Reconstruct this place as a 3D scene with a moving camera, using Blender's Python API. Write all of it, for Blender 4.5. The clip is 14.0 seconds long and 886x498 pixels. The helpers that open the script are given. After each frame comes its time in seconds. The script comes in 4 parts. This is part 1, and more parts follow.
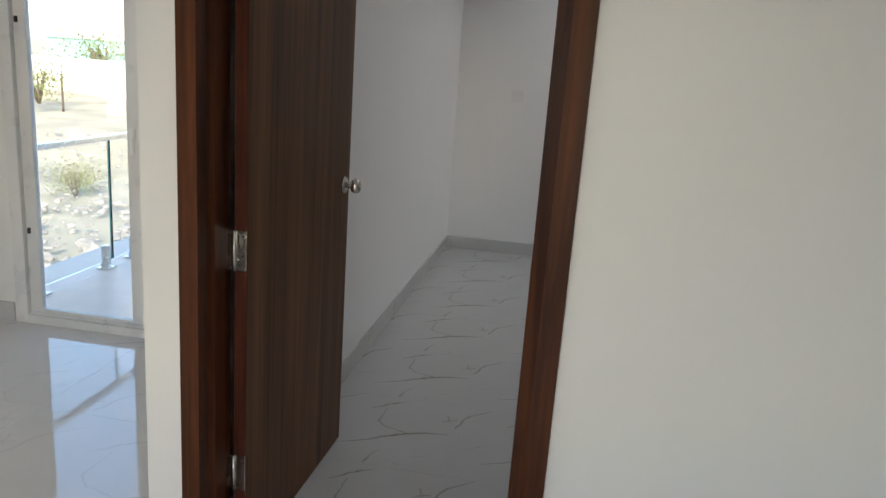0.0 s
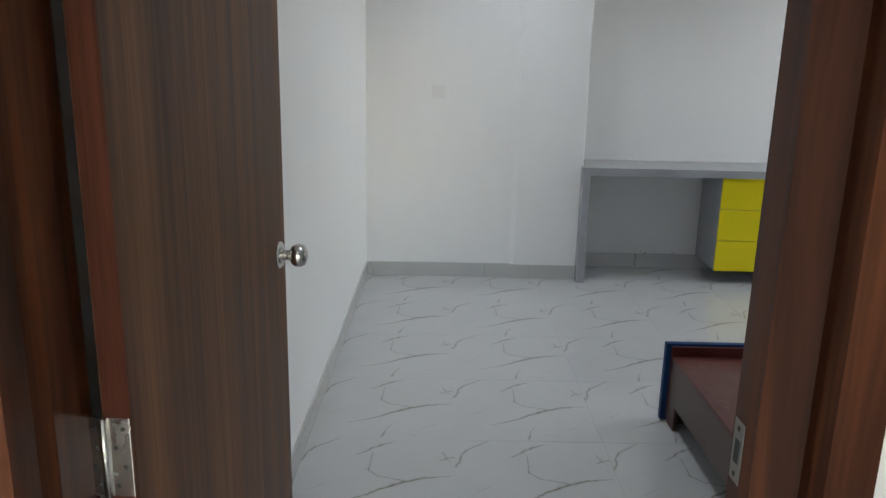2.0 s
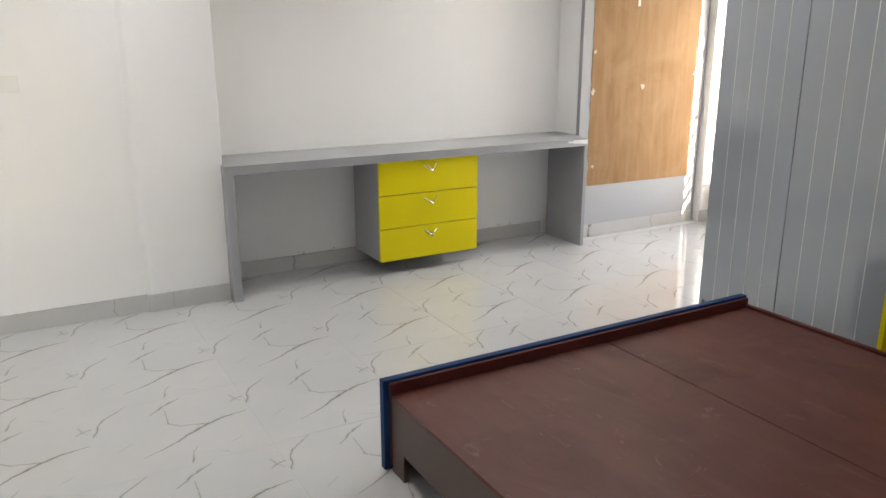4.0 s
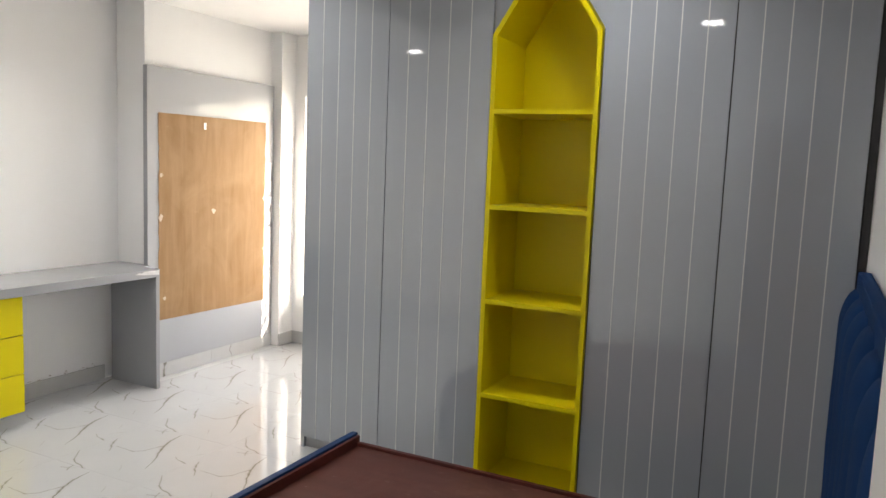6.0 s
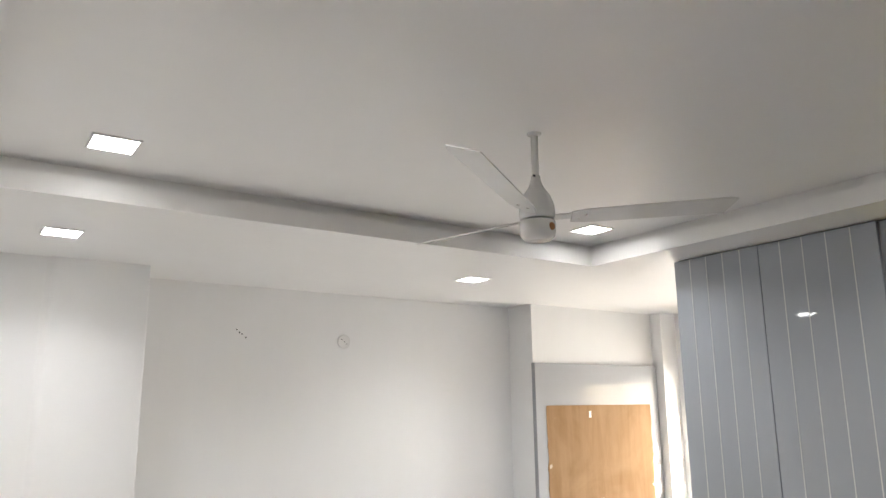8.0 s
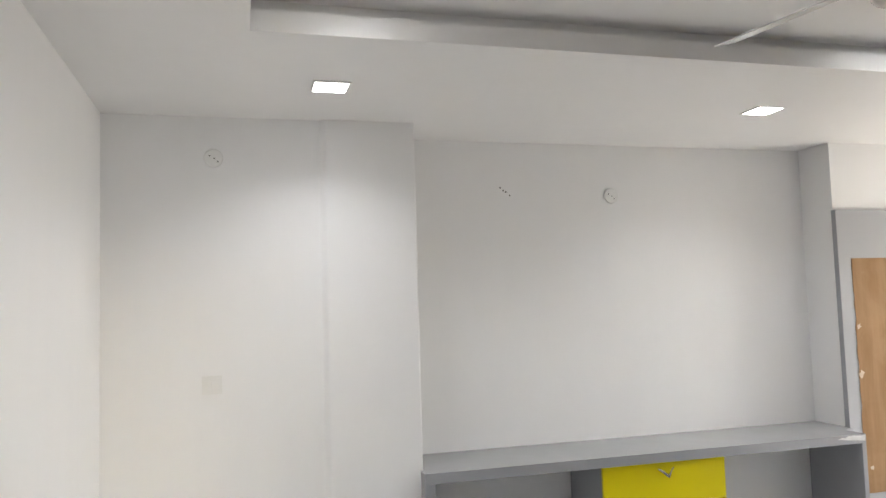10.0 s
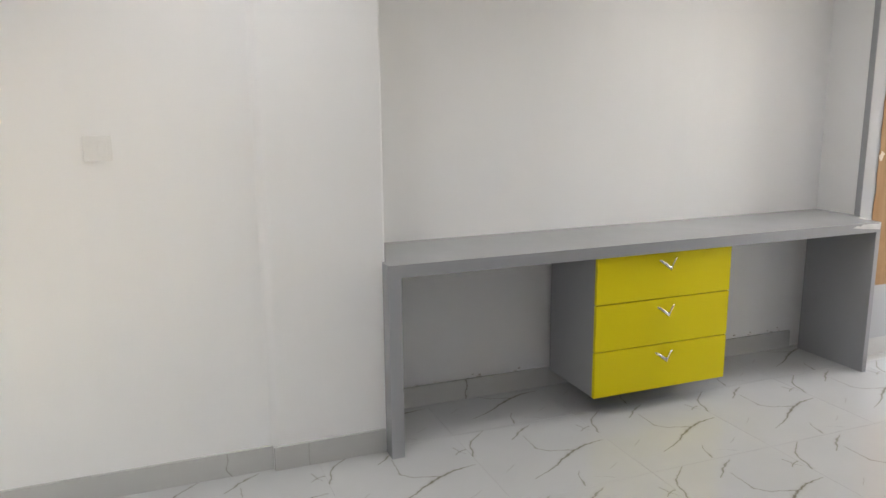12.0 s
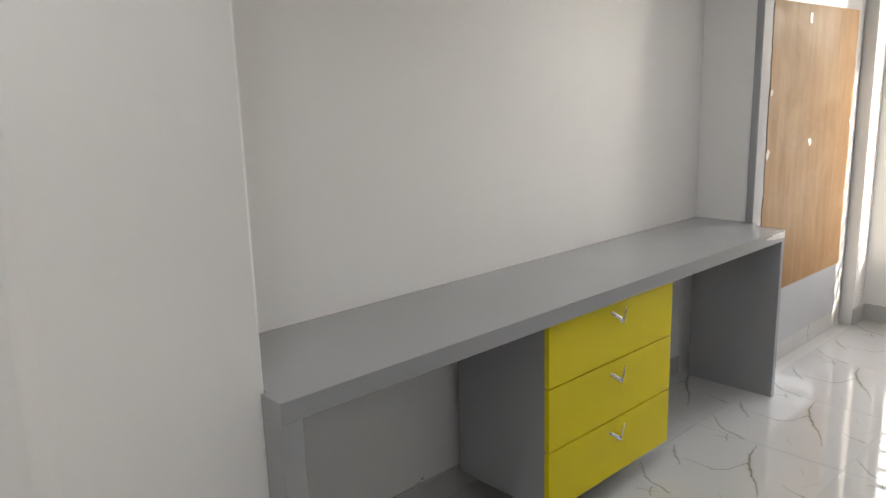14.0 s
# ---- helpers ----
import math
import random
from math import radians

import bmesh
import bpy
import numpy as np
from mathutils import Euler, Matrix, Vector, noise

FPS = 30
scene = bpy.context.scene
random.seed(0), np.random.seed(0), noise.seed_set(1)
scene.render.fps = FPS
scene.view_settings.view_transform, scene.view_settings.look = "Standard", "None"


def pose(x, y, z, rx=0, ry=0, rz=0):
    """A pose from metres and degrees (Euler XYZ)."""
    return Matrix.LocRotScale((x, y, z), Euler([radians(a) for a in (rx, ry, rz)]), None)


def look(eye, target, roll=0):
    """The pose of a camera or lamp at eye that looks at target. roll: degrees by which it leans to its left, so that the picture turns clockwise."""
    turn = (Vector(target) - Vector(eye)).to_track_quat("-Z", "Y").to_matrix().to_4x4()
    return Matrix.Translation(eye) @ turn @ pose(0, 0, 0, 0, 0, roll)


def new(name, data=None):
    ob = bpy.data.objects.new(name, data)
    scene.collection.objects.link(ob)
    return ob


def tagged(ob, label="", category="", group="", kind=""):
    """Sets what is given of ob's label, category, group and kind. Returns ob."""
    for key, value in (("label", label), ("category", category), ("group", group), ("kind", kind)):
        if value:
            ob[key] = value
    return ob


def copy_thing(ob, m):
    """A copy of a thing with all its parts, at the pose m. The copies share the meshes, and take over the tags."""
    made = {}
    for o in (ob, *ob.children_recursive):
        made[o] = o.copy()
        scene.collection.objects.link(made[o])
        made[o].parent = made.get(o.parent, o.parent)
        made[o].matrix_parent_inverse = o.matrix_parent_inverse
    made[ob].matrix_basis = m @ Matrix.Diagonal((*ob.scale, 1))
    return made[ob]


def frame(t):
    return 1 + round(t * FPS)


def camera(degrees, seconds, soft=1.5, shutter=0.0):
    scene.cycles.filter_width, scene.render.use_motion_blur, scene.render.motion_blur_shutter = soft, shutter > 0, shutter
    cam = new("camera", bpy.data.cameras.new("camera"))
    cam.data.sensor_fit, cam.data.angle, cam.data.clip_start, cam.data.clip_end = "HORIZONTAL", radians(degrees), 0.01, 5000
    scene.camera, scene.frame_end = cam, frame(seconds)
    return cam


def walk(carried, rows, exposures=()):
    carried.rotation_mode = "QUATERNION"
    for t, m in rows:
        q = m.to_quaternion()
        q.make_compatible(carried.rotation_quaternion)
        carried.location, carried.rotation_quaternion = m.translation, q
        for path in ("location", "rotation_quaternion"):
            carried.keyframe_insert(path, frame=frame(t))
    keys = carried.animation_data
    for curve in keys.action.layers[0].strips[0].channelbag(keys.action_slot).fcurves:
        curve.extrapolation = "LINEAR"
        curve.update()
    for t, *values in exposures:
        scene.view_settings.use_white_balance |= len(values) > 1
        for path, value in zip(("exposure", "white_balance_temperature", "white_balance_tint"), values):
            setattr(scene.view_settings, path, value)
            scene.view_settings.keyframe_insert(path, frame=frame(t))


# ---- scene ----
cam = camera(61.4, 14.0)
EXPOSURES = [(0.0, 2.03, 6400, 10), (1.0, 1.96, 6250, 9), (1.5, 2.06, 6200, 8), (2.0, 2.81, 6050, 6), (2.3, 2.92, 6150, 7), (4.2, 3.52, 6850, 10), (5.0, 3.62, 6900, 10),
             (6.5, 3.52, 6850, 10), (8.0, 3.57, 6700, 10), (8.7, 3.50, 6700, 10), (11.0, 3.29, 6600, 10), (12.5, 3.27, 6750, 10), (13.4, 3.23, 6750, 10), (14.0, 2.88, 6800, 10)]
PATH = [
    (0, (0.952, -6.092, 1.494), (0.645, -4.175, 1.016), 4.14),
    (0.5, (0.797, -5.9, 1.48), (0.548, -3.966, 1.035), 2.9),
    (1, (0.657, -5.733, 1.492), (0.504, -3.787, 1.059), 1.64),
    (1.5, (0.568, -5.41, 1.472), (0.446, -3.466, 1.019), 0.8),
    (2, (0.522, -5.143, 1.476), (0.53, -3.202, 0.993), 1.24),
    (2.2, (0.51, -5.071, 1.485), (0.604, -3.129, 1.014), 0.94),
    (4.3, (0.498, -4.24, 1.478), (1.647, -2.705, 0.909), -0.0),
    (4.5, (0.516, -4.165, 1.459), (1.805, -2.758, 0.86), 0.2),
    (5, (0.551, -4.004, 1.433), (2.142, -2.94, 0.852), 1.6),
    (5.5, (0.592, -3.942, 1.486), (2.333, -3.063, 1.046), 2.4),
    (6, (0.596, -3.956, 1.564), (2.374, -3.069, 1.341), 2.3),
    (6.5, (0.613, -4.023, 1.662), (2.317, -2.976, 1.672), 0.7),
    (7, (0.647, -4.07, 1.754), (2.217, -2.856, 2.002), -0.8),
    (7.5, (0.64, -4.078, 1.799), (2.03, -2.696, 2.197), -1.2),
    (8, (0.624, -4.065, 1.815), (1.715, -2.443, 2.238), -0.6),
    (8.5, (0.596, -4.086, 1.804), (1.324, -2.263, 2.189), -0.6),
    (8.7, (0.61, -4.068, 1.804), (1.199, -2.191, 2.163), -0.7),
    (10.8, (0.622, -3.412, 1.561), (1.144, -1.487, 1.443), -1.0),
    (11, (0.647, -3.331, 1.558), (1.162, -1.41, 1.352), -0.6),
    (11.5, (0.669, -3.126, 1.477), (1.236, -1.242, 1.119), 0.1),
    (12, (0.664, -2.827, 1.439), (1.37, -0.997, 1.049), -0.5),
    (12.5, (0.661, -2.51, 1.436), (1.506, -0.747, 1.013), -0.7),
    (13, (0.72, -2.147, 1.454), (1.684, -0.446, 1.031), 0.2),
    (13.5, (0.715, -1.833, 1.45), (1.838, -0.229, 1.043), -0.1),
    (14, (0.703, -1.483, 1.475), (2.039, -0.054, 1.058), -1.6),
]
walk(cam, [(t, look(eye, target, roll)) for t, eye, target, roll in PATH], EXPOSURES)


# ---- world and light ----
SUN_WAY = Vector((-0.43, 1.0, -0.56)).normalized()
world = bpy.data.worlds.new("sky")
scene.world = world
world.use_nodes = True
wn = world.node_tree.nodes
sky = wn.new("ShaderNodeTexSky")
sky.sky_type, sky.sun_disc = "NISHITA", False
sky.sun_elevation, sky.sun_rotation = radians(27.2), 2.735
world.node_tree.links.new(sky.outputs[0], wn["Background"].inputs[0])
wn["Background"].inputs[1].default_value = 0.15
sun = new("sun", bpy.data.lights.new("sun", "SUN"))
sun.data.energy, sun.data.angle, sun.data.color = 2.0, radians(0.5), (1.0, 0.93, 0.82)
sun.matrix_world = look((0, 0, 30), Vector((0, 0, 30)) + SUN_WAY)


def area_lamp(name, eye, target, w, h, power, color=(1, 1, 1), spread=180):
    ob = new(name, bpy.data.lights.new(name, "AREA"))
    ob.data.shape, ob.data.size, ob.data.size_y = "RECTANGLE", w, h
    ob.data.energy, ob.data.color, ob.data.spread = power, color, radians(spread)
    ob.matrix_world = look(eye, target)
    return ob


DOWNLIGHT_W = 0.44
WINDOW_W = 6.6
area_lamp("window_daylight", (5.98, -0.57, 1.25), (3.0, -1.1, 0.45), 1.0, 1.75, WINDOW_W, (1.0, 0.94, 0.86), 150)
# Fill lamp added to brighten the hall; no window is known on this side.
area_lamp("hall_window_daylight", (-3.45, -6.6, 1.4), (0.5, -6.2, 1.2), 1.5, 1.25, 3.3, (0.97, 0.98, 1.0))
# Second added fill, from behind the viewpoint, to light the door frame.
area_lamp("hall_south_daylight", (1.0, -9.25, 1.4), (0.4, -4.4, 1.2), 1.9, 1.25, 2.25, (0.98, 0.98, 1.0))


# ---- materials ----
def nodes_of(name):
    m = bpy.data.materials.new(name)
    m.use_nodes = True
    n = m.node_tree.nodes
    return m, n, m.node_tree.links, n["Principled BSDF"]


def mapped(n, l, scale=(1, 1, 1), source="Object", turn=(0, 0, 0)):
    c, mp = n.new("ShaderNodeTexCoord"), n.new("ShaderNodeMapping")
    mp.inputs["Scale"].default_value = scale
    mp.inputs["Rotation"].default_value = turn
    l.new(c.outputs[source], mp.inputs["Vector"])
    return mp.outputs[0]


def noise_node(n, l, vec, scale, detail=4, rough=0.55, distort=0.0):
    t = n.new("ShaderNodeTexNoise")
    t.inputs["Scale"].default_value, t.inputs["Detail"].default_value = scale, detail
    t.inputs["Roughness"].default_value, t.inputs["Distortion"].default_value = rough, distort
    l.new(vec, t.inputs["Vector"])
    return t.outputs["Fac"]


def ramp_node(n, l, fac, *stops):
    r = n.new("ShaderNodeValToRGB")
    while len(r.color_ramp.elements) < len(stops):
        r.color_ramp.elements.new(0.5)
    for e, (at, c) in zip(r.color_ramp.elements, stops):
        e.position, e.color = at, (*c, 1) if len(c) == 3 else c
    l.new(fac, r.inputs["Fac"])
    return r.outputs["Color"]


def mix_node(n, l, fac, a, b, mode="MIX"):
    m = n.new("ShaderNodeMix")
    m.data_type, m.blend_type = "RGBA", mode
    for sock, v in ((m.inputs[0], fac), (m.inputs[6], a), (m.inputs[7], b)):
        if isinstance(v, (int, float)):
            sock.default_value = v
        elif isinstance(v, tuple):
            sock.default_value = (*v, 1)
        else:
            l.new(v, sock)
    return m.outputs[2]


def bump_node(n, l, b, height, strength, distance=0.002):
    bp = n.new("ShaderNodeBump")
    bp.inputs["Strength"].default_value, bp.inputs["Distance"].default_value = strength, distance
    l.new(height, bp.inputs["Height"])
    l.new(bp.outputs[0], b.inputs["Normal"])


def shade(c, k):
    return tuple(min(1.0, v * k) for v in c)


def plain(name, color, rough=0.5, metal=0.0, vary=0.06, scale=2.5, fine=70, bump=0.12, coat=0.0, stretch=(1, 1, 1), rvary=0.08):
    """Colour with broad and fine variation, roughness variation and fine relief."""
    m, n, l, b = nodes_of(name)
    v = mapped(n, l, stretch)
    big, small = noise_node(n, l, v, scale, 4), noise_node(n, l, v, fine, 3)
    c1 = ramp_node(n, l, big, (0.3, shade(color, 1 - vary)), (0.7, shade(color, 1 + vary)))
    c2 = ramp_node(n, l, small, (0.3, (1 - vary * 0.6,) * 3), (0.7, (1, 1, 1)))
    l.new(mix_node(n, l, 1.0, c1, c2, "MULTIPLY"), b.inputs["Base Color"])
    rr = ramp_node(n, l, big, (0.25, (max(0.02, rough - rvary),) * 3), (0.75, (rough + rvary,) * 3))
    l.new(rr, b.inputs["Roughness"])
    b.inputs["Metallic"].default_value = metal
    b.inputs["Coat Weight"].default_value = coat
    b.inputs["Coat Roughness"].default_value = 0.05
    if bump:
        bump_node(n, l, b, small, bump)
    return m


def wall_paint(name, color):
    m, n, l, b = nodes_of(name)
    v = mapped(n, l)
    big, roll = noise_node(n, l, v, 0.9, 5), noise_node(n, l, v, 180, 2)
    smear = noise_node(n, l, mapped(n, l, (6, 6, 0.8)), 1.5, 4)
    c = ramp_node(n, l, big, (0.3, shade(color, 0.965)), (0.7, color))
    c = mix_node(n, l, 1.0, c, ramp_node(n, l, smear, (0.35, (0.992,) * 3), (0.6, (1, 1, 1))), "MULTIPLY")
    l.new(c, b.inputs["Base Color"])
    b.inputs["Roughness"].default_value = 0.40
    b.inputs["Specular IOR Level"].default_value = 0.45
    bump_node(n, l, b, roll, 0.1, 0.0008)
    return m


# strokes of the tile print, in tile widths from one corner: from, to, half width at each end (mm), strength
STROKES = (((0.26, 0.22), (0.50, 0.35), 0.6, 3.0, 1.0), ((0.50, 0.35), (0.70, 0.475), 3.0, 6.5, 1.0), ((0.70, 0.475), (0.97, 0.55), 6.5, 1.0, 1.0),
           ((0.47, 0.82), (0.455, 0.60), 1.2, 2.4, 0.7), ((0.455, 0.60), (0.53, 0.52), 2.4, 1.4, 0.7), ((0.53, 0.52), (0.68, 0.48), 1.4, 3.0, 0.8),
           ((0.50, 0.03), (0.56, 0.20), 3.4, 1.0, 0.7), ((0.00, 0.66), (0.09, 0.88), 4.2, 3.4, 0.8), ((0.09, 0.88), (0.24, 1.0), 3.4, 0.8, 0.7),
           ((0.36, 0.78), (0.50, 0.90), 1.6, 4.6, 0.8), ((0.50, 0.90), (0.60, 0.97), 4.6, 1.0, 0.7), ((0.90, 0.72), (1.0, 0.77), 1.2, 3.6, 0.7),
           ((0.93, 0.82), (0.97, 0.70), 2.6, 1.0, 0.5), ((0.12, 0.36), (0.20, 0.43), 0.8, 2.2, 0.35), ((0.78, 0.16), (0.86, 0.21), 1.8, 0.8, 0.4),
           ((0.62, 0.10), (0.74, 0.05), 0.6, 1.6, 0.3))


def marble(name, base, vein, vein2, rough, size=0.6, spread=0.0, relief=0.06):
    """Glazed marble-look tile: tapering vein strokes that repeat from tile to tile, as the print does."""
    m, n, l, b = nodes_of(name)
    v = mapped(n, l)

    def calc(op, p, q):
        k = n.new("ShaderNodeMath")
        k.operation = op
        for sock, val in zip(k.inputs, (p, q)):
            if isinstance(val, (int, float)):
                sock.default_value = val
            else:
                l.new(val, sock)
        return k.outputs[0]

    def vec(op, p, q, out="Vector"):
        k = n.new("ShaderNodeVectorMath")
        k.operation = op
        for sock, val in zip(k.inputs, (p, q)):
            if isinstance(val, tuple):
                sock.default_value = val
            else:
                l.new(val, sock)
        return k.outputs[out]

    if spread:
        info = n.new("ShaderNodeObjectInfo")
        shift = n.new("ShaderNodeVectorMath")
        shift.operation = "SCALE"
        shift.inputs[0].default_value = (spread, spread * 0.7, 0)
        l.new(info.outputs["Random"], shift.inputs["Scale"])
        v = vec("WRAP", vec("ADD", v, shift.outputs[0]), (size / 2, size / 2, 0.5))
        v.node.inputs[2].default_value = (-size / 2, -size / 2, -0.5)
    # the hand-drawn wander of the strokes
    wander = n.new("ShaderNodeTexNoise")
    wander.inputs["Scale"].default_value, wander.inputs["Detail"].default_value = 9.0 * 0.6 / size, 5
    wander.inputs["Roughness"].default_value = 0.62
    l.new(v, wander.inputs["Vector"])
    k = 0.050 * size / 0.6
    p = vec("ADD", vec("MULTIPLY", vec("SUBTRACT", wander.outputs["Color"], (0.5, 0.5, 0.5)), (k, k, 0.0)), v)
    p = vec("MULTIPLY", p, (1.0, 1.0, 0.0))
    jag = noise_node(n, l, v, 38.0, 4, 0.65)
    cloud = noise_node(n, l, v, 3.0, 5)
    c = ramp_node(n, l, cloud, (0.3, shade(base, 0.95)), (0.65, base))
    ragged = calc("ADD", 0.35, calc("MULTIPLY", jag, 1.3))
    line, halo = 0.0, 0.0
    for a, z, w0, w1, strength in STROKES:
        a3 = ((a[0] - 0.5) * size, (a[1] - 0.5) * size, 0.0)
        d3 = ((z[0] - a[0]) * size, (z[1] - a[1]) * size, 0.0)
        q = d3[0] ** 2 + d3[1] ** 2
        pa = vec("SUBTRACT", p, a3)
        h = calc("MINIMUM", calc("MAXIMUM", vec("DOT_PRODUCT", pa, (d3[0] / q, d3[1] / q, 0.0), "Value"), 0.0), 1.0)
        foot = n.new("ShaderNodeVectorMath")
        foot.operation = "SCALE"
        foot.inputs[0].default_value = d3
        l.new(h, foot.inputs["Scale"])
        d = vec("DISTANCE", pa, foot.outputs[0], "Value")
        w = calc("MULTIPLY", calc("ADD", w0 * 0.001, calc("MULTIPLY", h, (w1 - w0) * 0.001)), ragged)
        near = calc("MAXIMUM", calc("SUBTRACT", 1.25, calc("DIVIDE", d, w)), 0.0)
        line = calc("MAXIMUM", line, calc("MULTIPLY", calc("MINIMUM", near, 1.0), strength))
        soft = calc("MAXIMUM", calc("SUBTRACT", 1.0, calc("DIVIDE", d, calc("ADD", calc("MULTIPLY", w, 3.2), 0.002))), 0.0)
        halo = calc("MAXIMUM", halo, calc("MULTIPLY", soft, strength))
    c = mix_node(n, l, calc("MULTIPLY", calc("MULTIPLY", halo, jag), 0.75), c, vein2)
    c = mix_node(n, l, calc("MULTIPLY", line, calc("MINIMUM", calc("ADD", jag, 0.35), 1.0)), c, vein)
    l.new(c, b.inputs["Base Color"])
    l.new(ramp_node(n, l, noise_node(n, l, v, 5, 4), (0.3, (rough * 0.7,) * 3), (0.75, (rough * 1.5,) * 3)), b.inputs["Roughness"])
    b.inputs["IOR"].default_value = 1.5
    wave = noise_node(n, l, mapped(n, l), 3.5, 2)
    bump_node(n, l, b, wave, relief, 0.004)
    return m


def wood(name, dark, light, rough, grain=(26, 26, 1.2), coat=0.0):
    m, n, l, b = nodes_of(name)
    v = mapped(n, l, grain)
    g = noise_node(n, l, v, 1.6, 7, 0.65, 0.8)
    fine = noise_node(n, l, mapped(n, l, (grain[0] * 7, grain[1] * 7, grain[2] * 3)), 1.0, 4)
    c = ramp_node(n, l, g, (0.28, dark), (0.5, tuple((a + c2) / 2 for a, c2 in zip(dark, light))), (0.72, light))
    c = mix_node(n, l, 1.0, c, ramp_node(n, l, fine, (0.35, (0.72,) * 3), (0.6, (1, 1, 1))), "MULTIPLY")
    l.new(c, b.inputs["Base Color"])
    l.new(ramp_node(n, l, g, (0.3, (rough - 0.06,) * 3), (0.7, (rough + 0.08,) * 3)), b.inputs["Roughness"])
    b.inputs["Coat Weight"].default_value = coat
    b.inputs["Specular IOR Level"].default_value = 0.18
    bump_node(n, l, b, fine, 0.15, 0.0006)
    return m


def glass(name, tint=(0.97, 0.99, 0.98)):
    m, n, l, b = nodes_of(name)
    b.inputs["Base Color"].default_value = (*tint, 1)
    b.inputs["Roughness"].default_value = 0.01
    b.inputs["Transmission Weight"].default_value = 1.0
    b.inputs["IOR"].default_value = 1.45
    return m


def glow(name, color, strength):
    m, n, l, b = nodes_of(name)
    b.inputs["Base Color"].default_value = (*color, 1)
    b.inputs["Emission Color"].default_value = (*color, 1)
    b.inputs["Emission Strength"].default_value = strength
    return m


M_WALL = wall_paint("white_wall_paint", (0.85, 0.847, 0.845))
M_HALLWALL = wall_paint("hall_wall_paint", (0.78, 0.775, 0.75))
M_CEIL = wall_paint("ceiling_paint", (0.86, 0.85, 0.84))
M_TILE = marble("bedroom_marble_tile", (0.51, 0.515, 0.515), (0.18, 0.17, 0.125), (0.35, 0.33, 0.275), 0.035)
M_HALLTILE = marble("hall_marble_tile", (0.74, 0.72, 0.69), (0.58, 0.54, 0.49), (0.66, 0.63, 0.59), 0.05, 0.8, 6.0, 0.1)
M_HALLTILE.node_tree.nodes["Principled BSDF"].inputs["IOR"].default_value = 2.0
M_SKIRT = marble("skirting_tile", (0.52, 0.52, 0.51), (0.17, 0.155, 0.125), (0.36, 0.34, 0.31), 0.12, 1.1, 9.0)
M_GROUT = plain("floor_grout", (0.44, 0.44, 0.43), 0.8)
M_GREY = plain("grey_gloss_laminate", (0.335, 0.362, 0.402), 0.035, 0, 0.025, 1.2, 160, 0.008, 1.0, rvary=0.01)
M_GREY.node_tree.nodes["Principled BSDF"].inputs["IOR"].default_value = 1.7
M_PANEL = plain("pale_grey_gloss_laminate", (0.41, 0.415, 0.43), 0.05, 0, 0.02, 1.2, 160, 0.01, 0.0, rvary=0.02)
M_PANEL.node_tree.nodes["Principled BSDF"].inputs["Specular IOR Level"].default_value = 0.09
M_DESK = plain("grey_desk_laminate", (0.33, 0.335, 0.35), 0.2, 0, 0.03, 1.5, 150, 0.05, rvary=0.06)
M_STRIP = plain("white_inlay", (0.66, 0.66, 0.65), 0.25, 0, 0.05, 3, 90, 0.05)
M_DARK = plain("dark_gap", (0.03, 0.03, 0.032), 0.6)
M_YELLOW = plain("yellow_laminate", (0.72, 0.60, 0.008), 0.34, 0, 0.015, 2, 260, 0.02, rvary=0.015)
M_YELLOW.node_tree.nodes["Principled BSDF"].inputs["Specular IOR Level"].default_value = 0.22
M_CHROME = plain("brushed_nickel", (0.62, 0.60, 0.57), 0.24, 1.0, 0.04, 20, 200, 0.03)
M_STEEL = plain("dull_plated_steel", (0.34, 0.32, 0.29), 0.38, 1.0, 0.12, 30, 200, 0.05)
M_FRAME = wood("door_frame_wood", (0.022, 0.0055, 0.0025), (0.128, 0.040, 0.0135), 0.42, (10, 10, 0.7))
M_LEAF = wood("door_leaf_laminate", (0.026, 0.0105, 0.0055), (0.245, 0.122, 0.062), 0.44, (8, 9.5, 0.35))
M_EDGE = wood("door_edge_band", (0.045, 0.013, 0.008), (0.10, 0.032, 0.018), 0.4)
M_BLUE = plain("blue_fabric", (0.006, 0.033, 0.112), 0.85, 0, 0.16, 9, 420, 0.5)
M_BLUE.node_tree.nodes["Principled BSDF"].inputs["Specular IOR Level"].default_value = 0.12
M_BLUEBOARD = plain("blue_edge_paint", (0.010, 0.040, 0.125), 0.6, 0, 0.18, 8, 90, 0.2)
M_BLUEBOARD.node_tree.nodes["Principled BSDF"].inputs["Specular IOR Level"].default_value = 0.2
M_RED = plain("dark_red_board", (0.085, 0.014, 0.010), 0.5, 0, 0.25, 7, 60, 0.2)
M_BROWN = plain("brown_bed_side", (0.085, 0.052, 0.042), 0.45, 0, 0.18, 3, 80, 0.15)
M_FAN = plain("white_fan_enamel", (0.78, 0.77, 0.75), 0.16, 0, 0.02, 4, 120, 0.02)
M_PLASTIC = plain("white_plastic", (0.79, 0.785, 0.77), 0.35, 0, 0.03, 6, 120, 0.02)
M_UPVC = plain("white_window_frame", (0.72, 0.72, 0.71), 0.3, 0, 0.03, 5, 120, 0.02)
M_GLASS = glass("clear_glass")
M_RAILGLASS = glass("green_edged_glass", (0.97, 0.99, 0.98))
M_GLASSEDGE = plain("green_glass_edge", (0.05, 0.32, 0.26), 0.15)
M_LAMP = glow("lamp_diffuser", (0.97, 0.99, 1.0), 1.9)
M_GRILL = plain("painted_grill_steel", (0.30, 0.28, 0.26), 0.5)
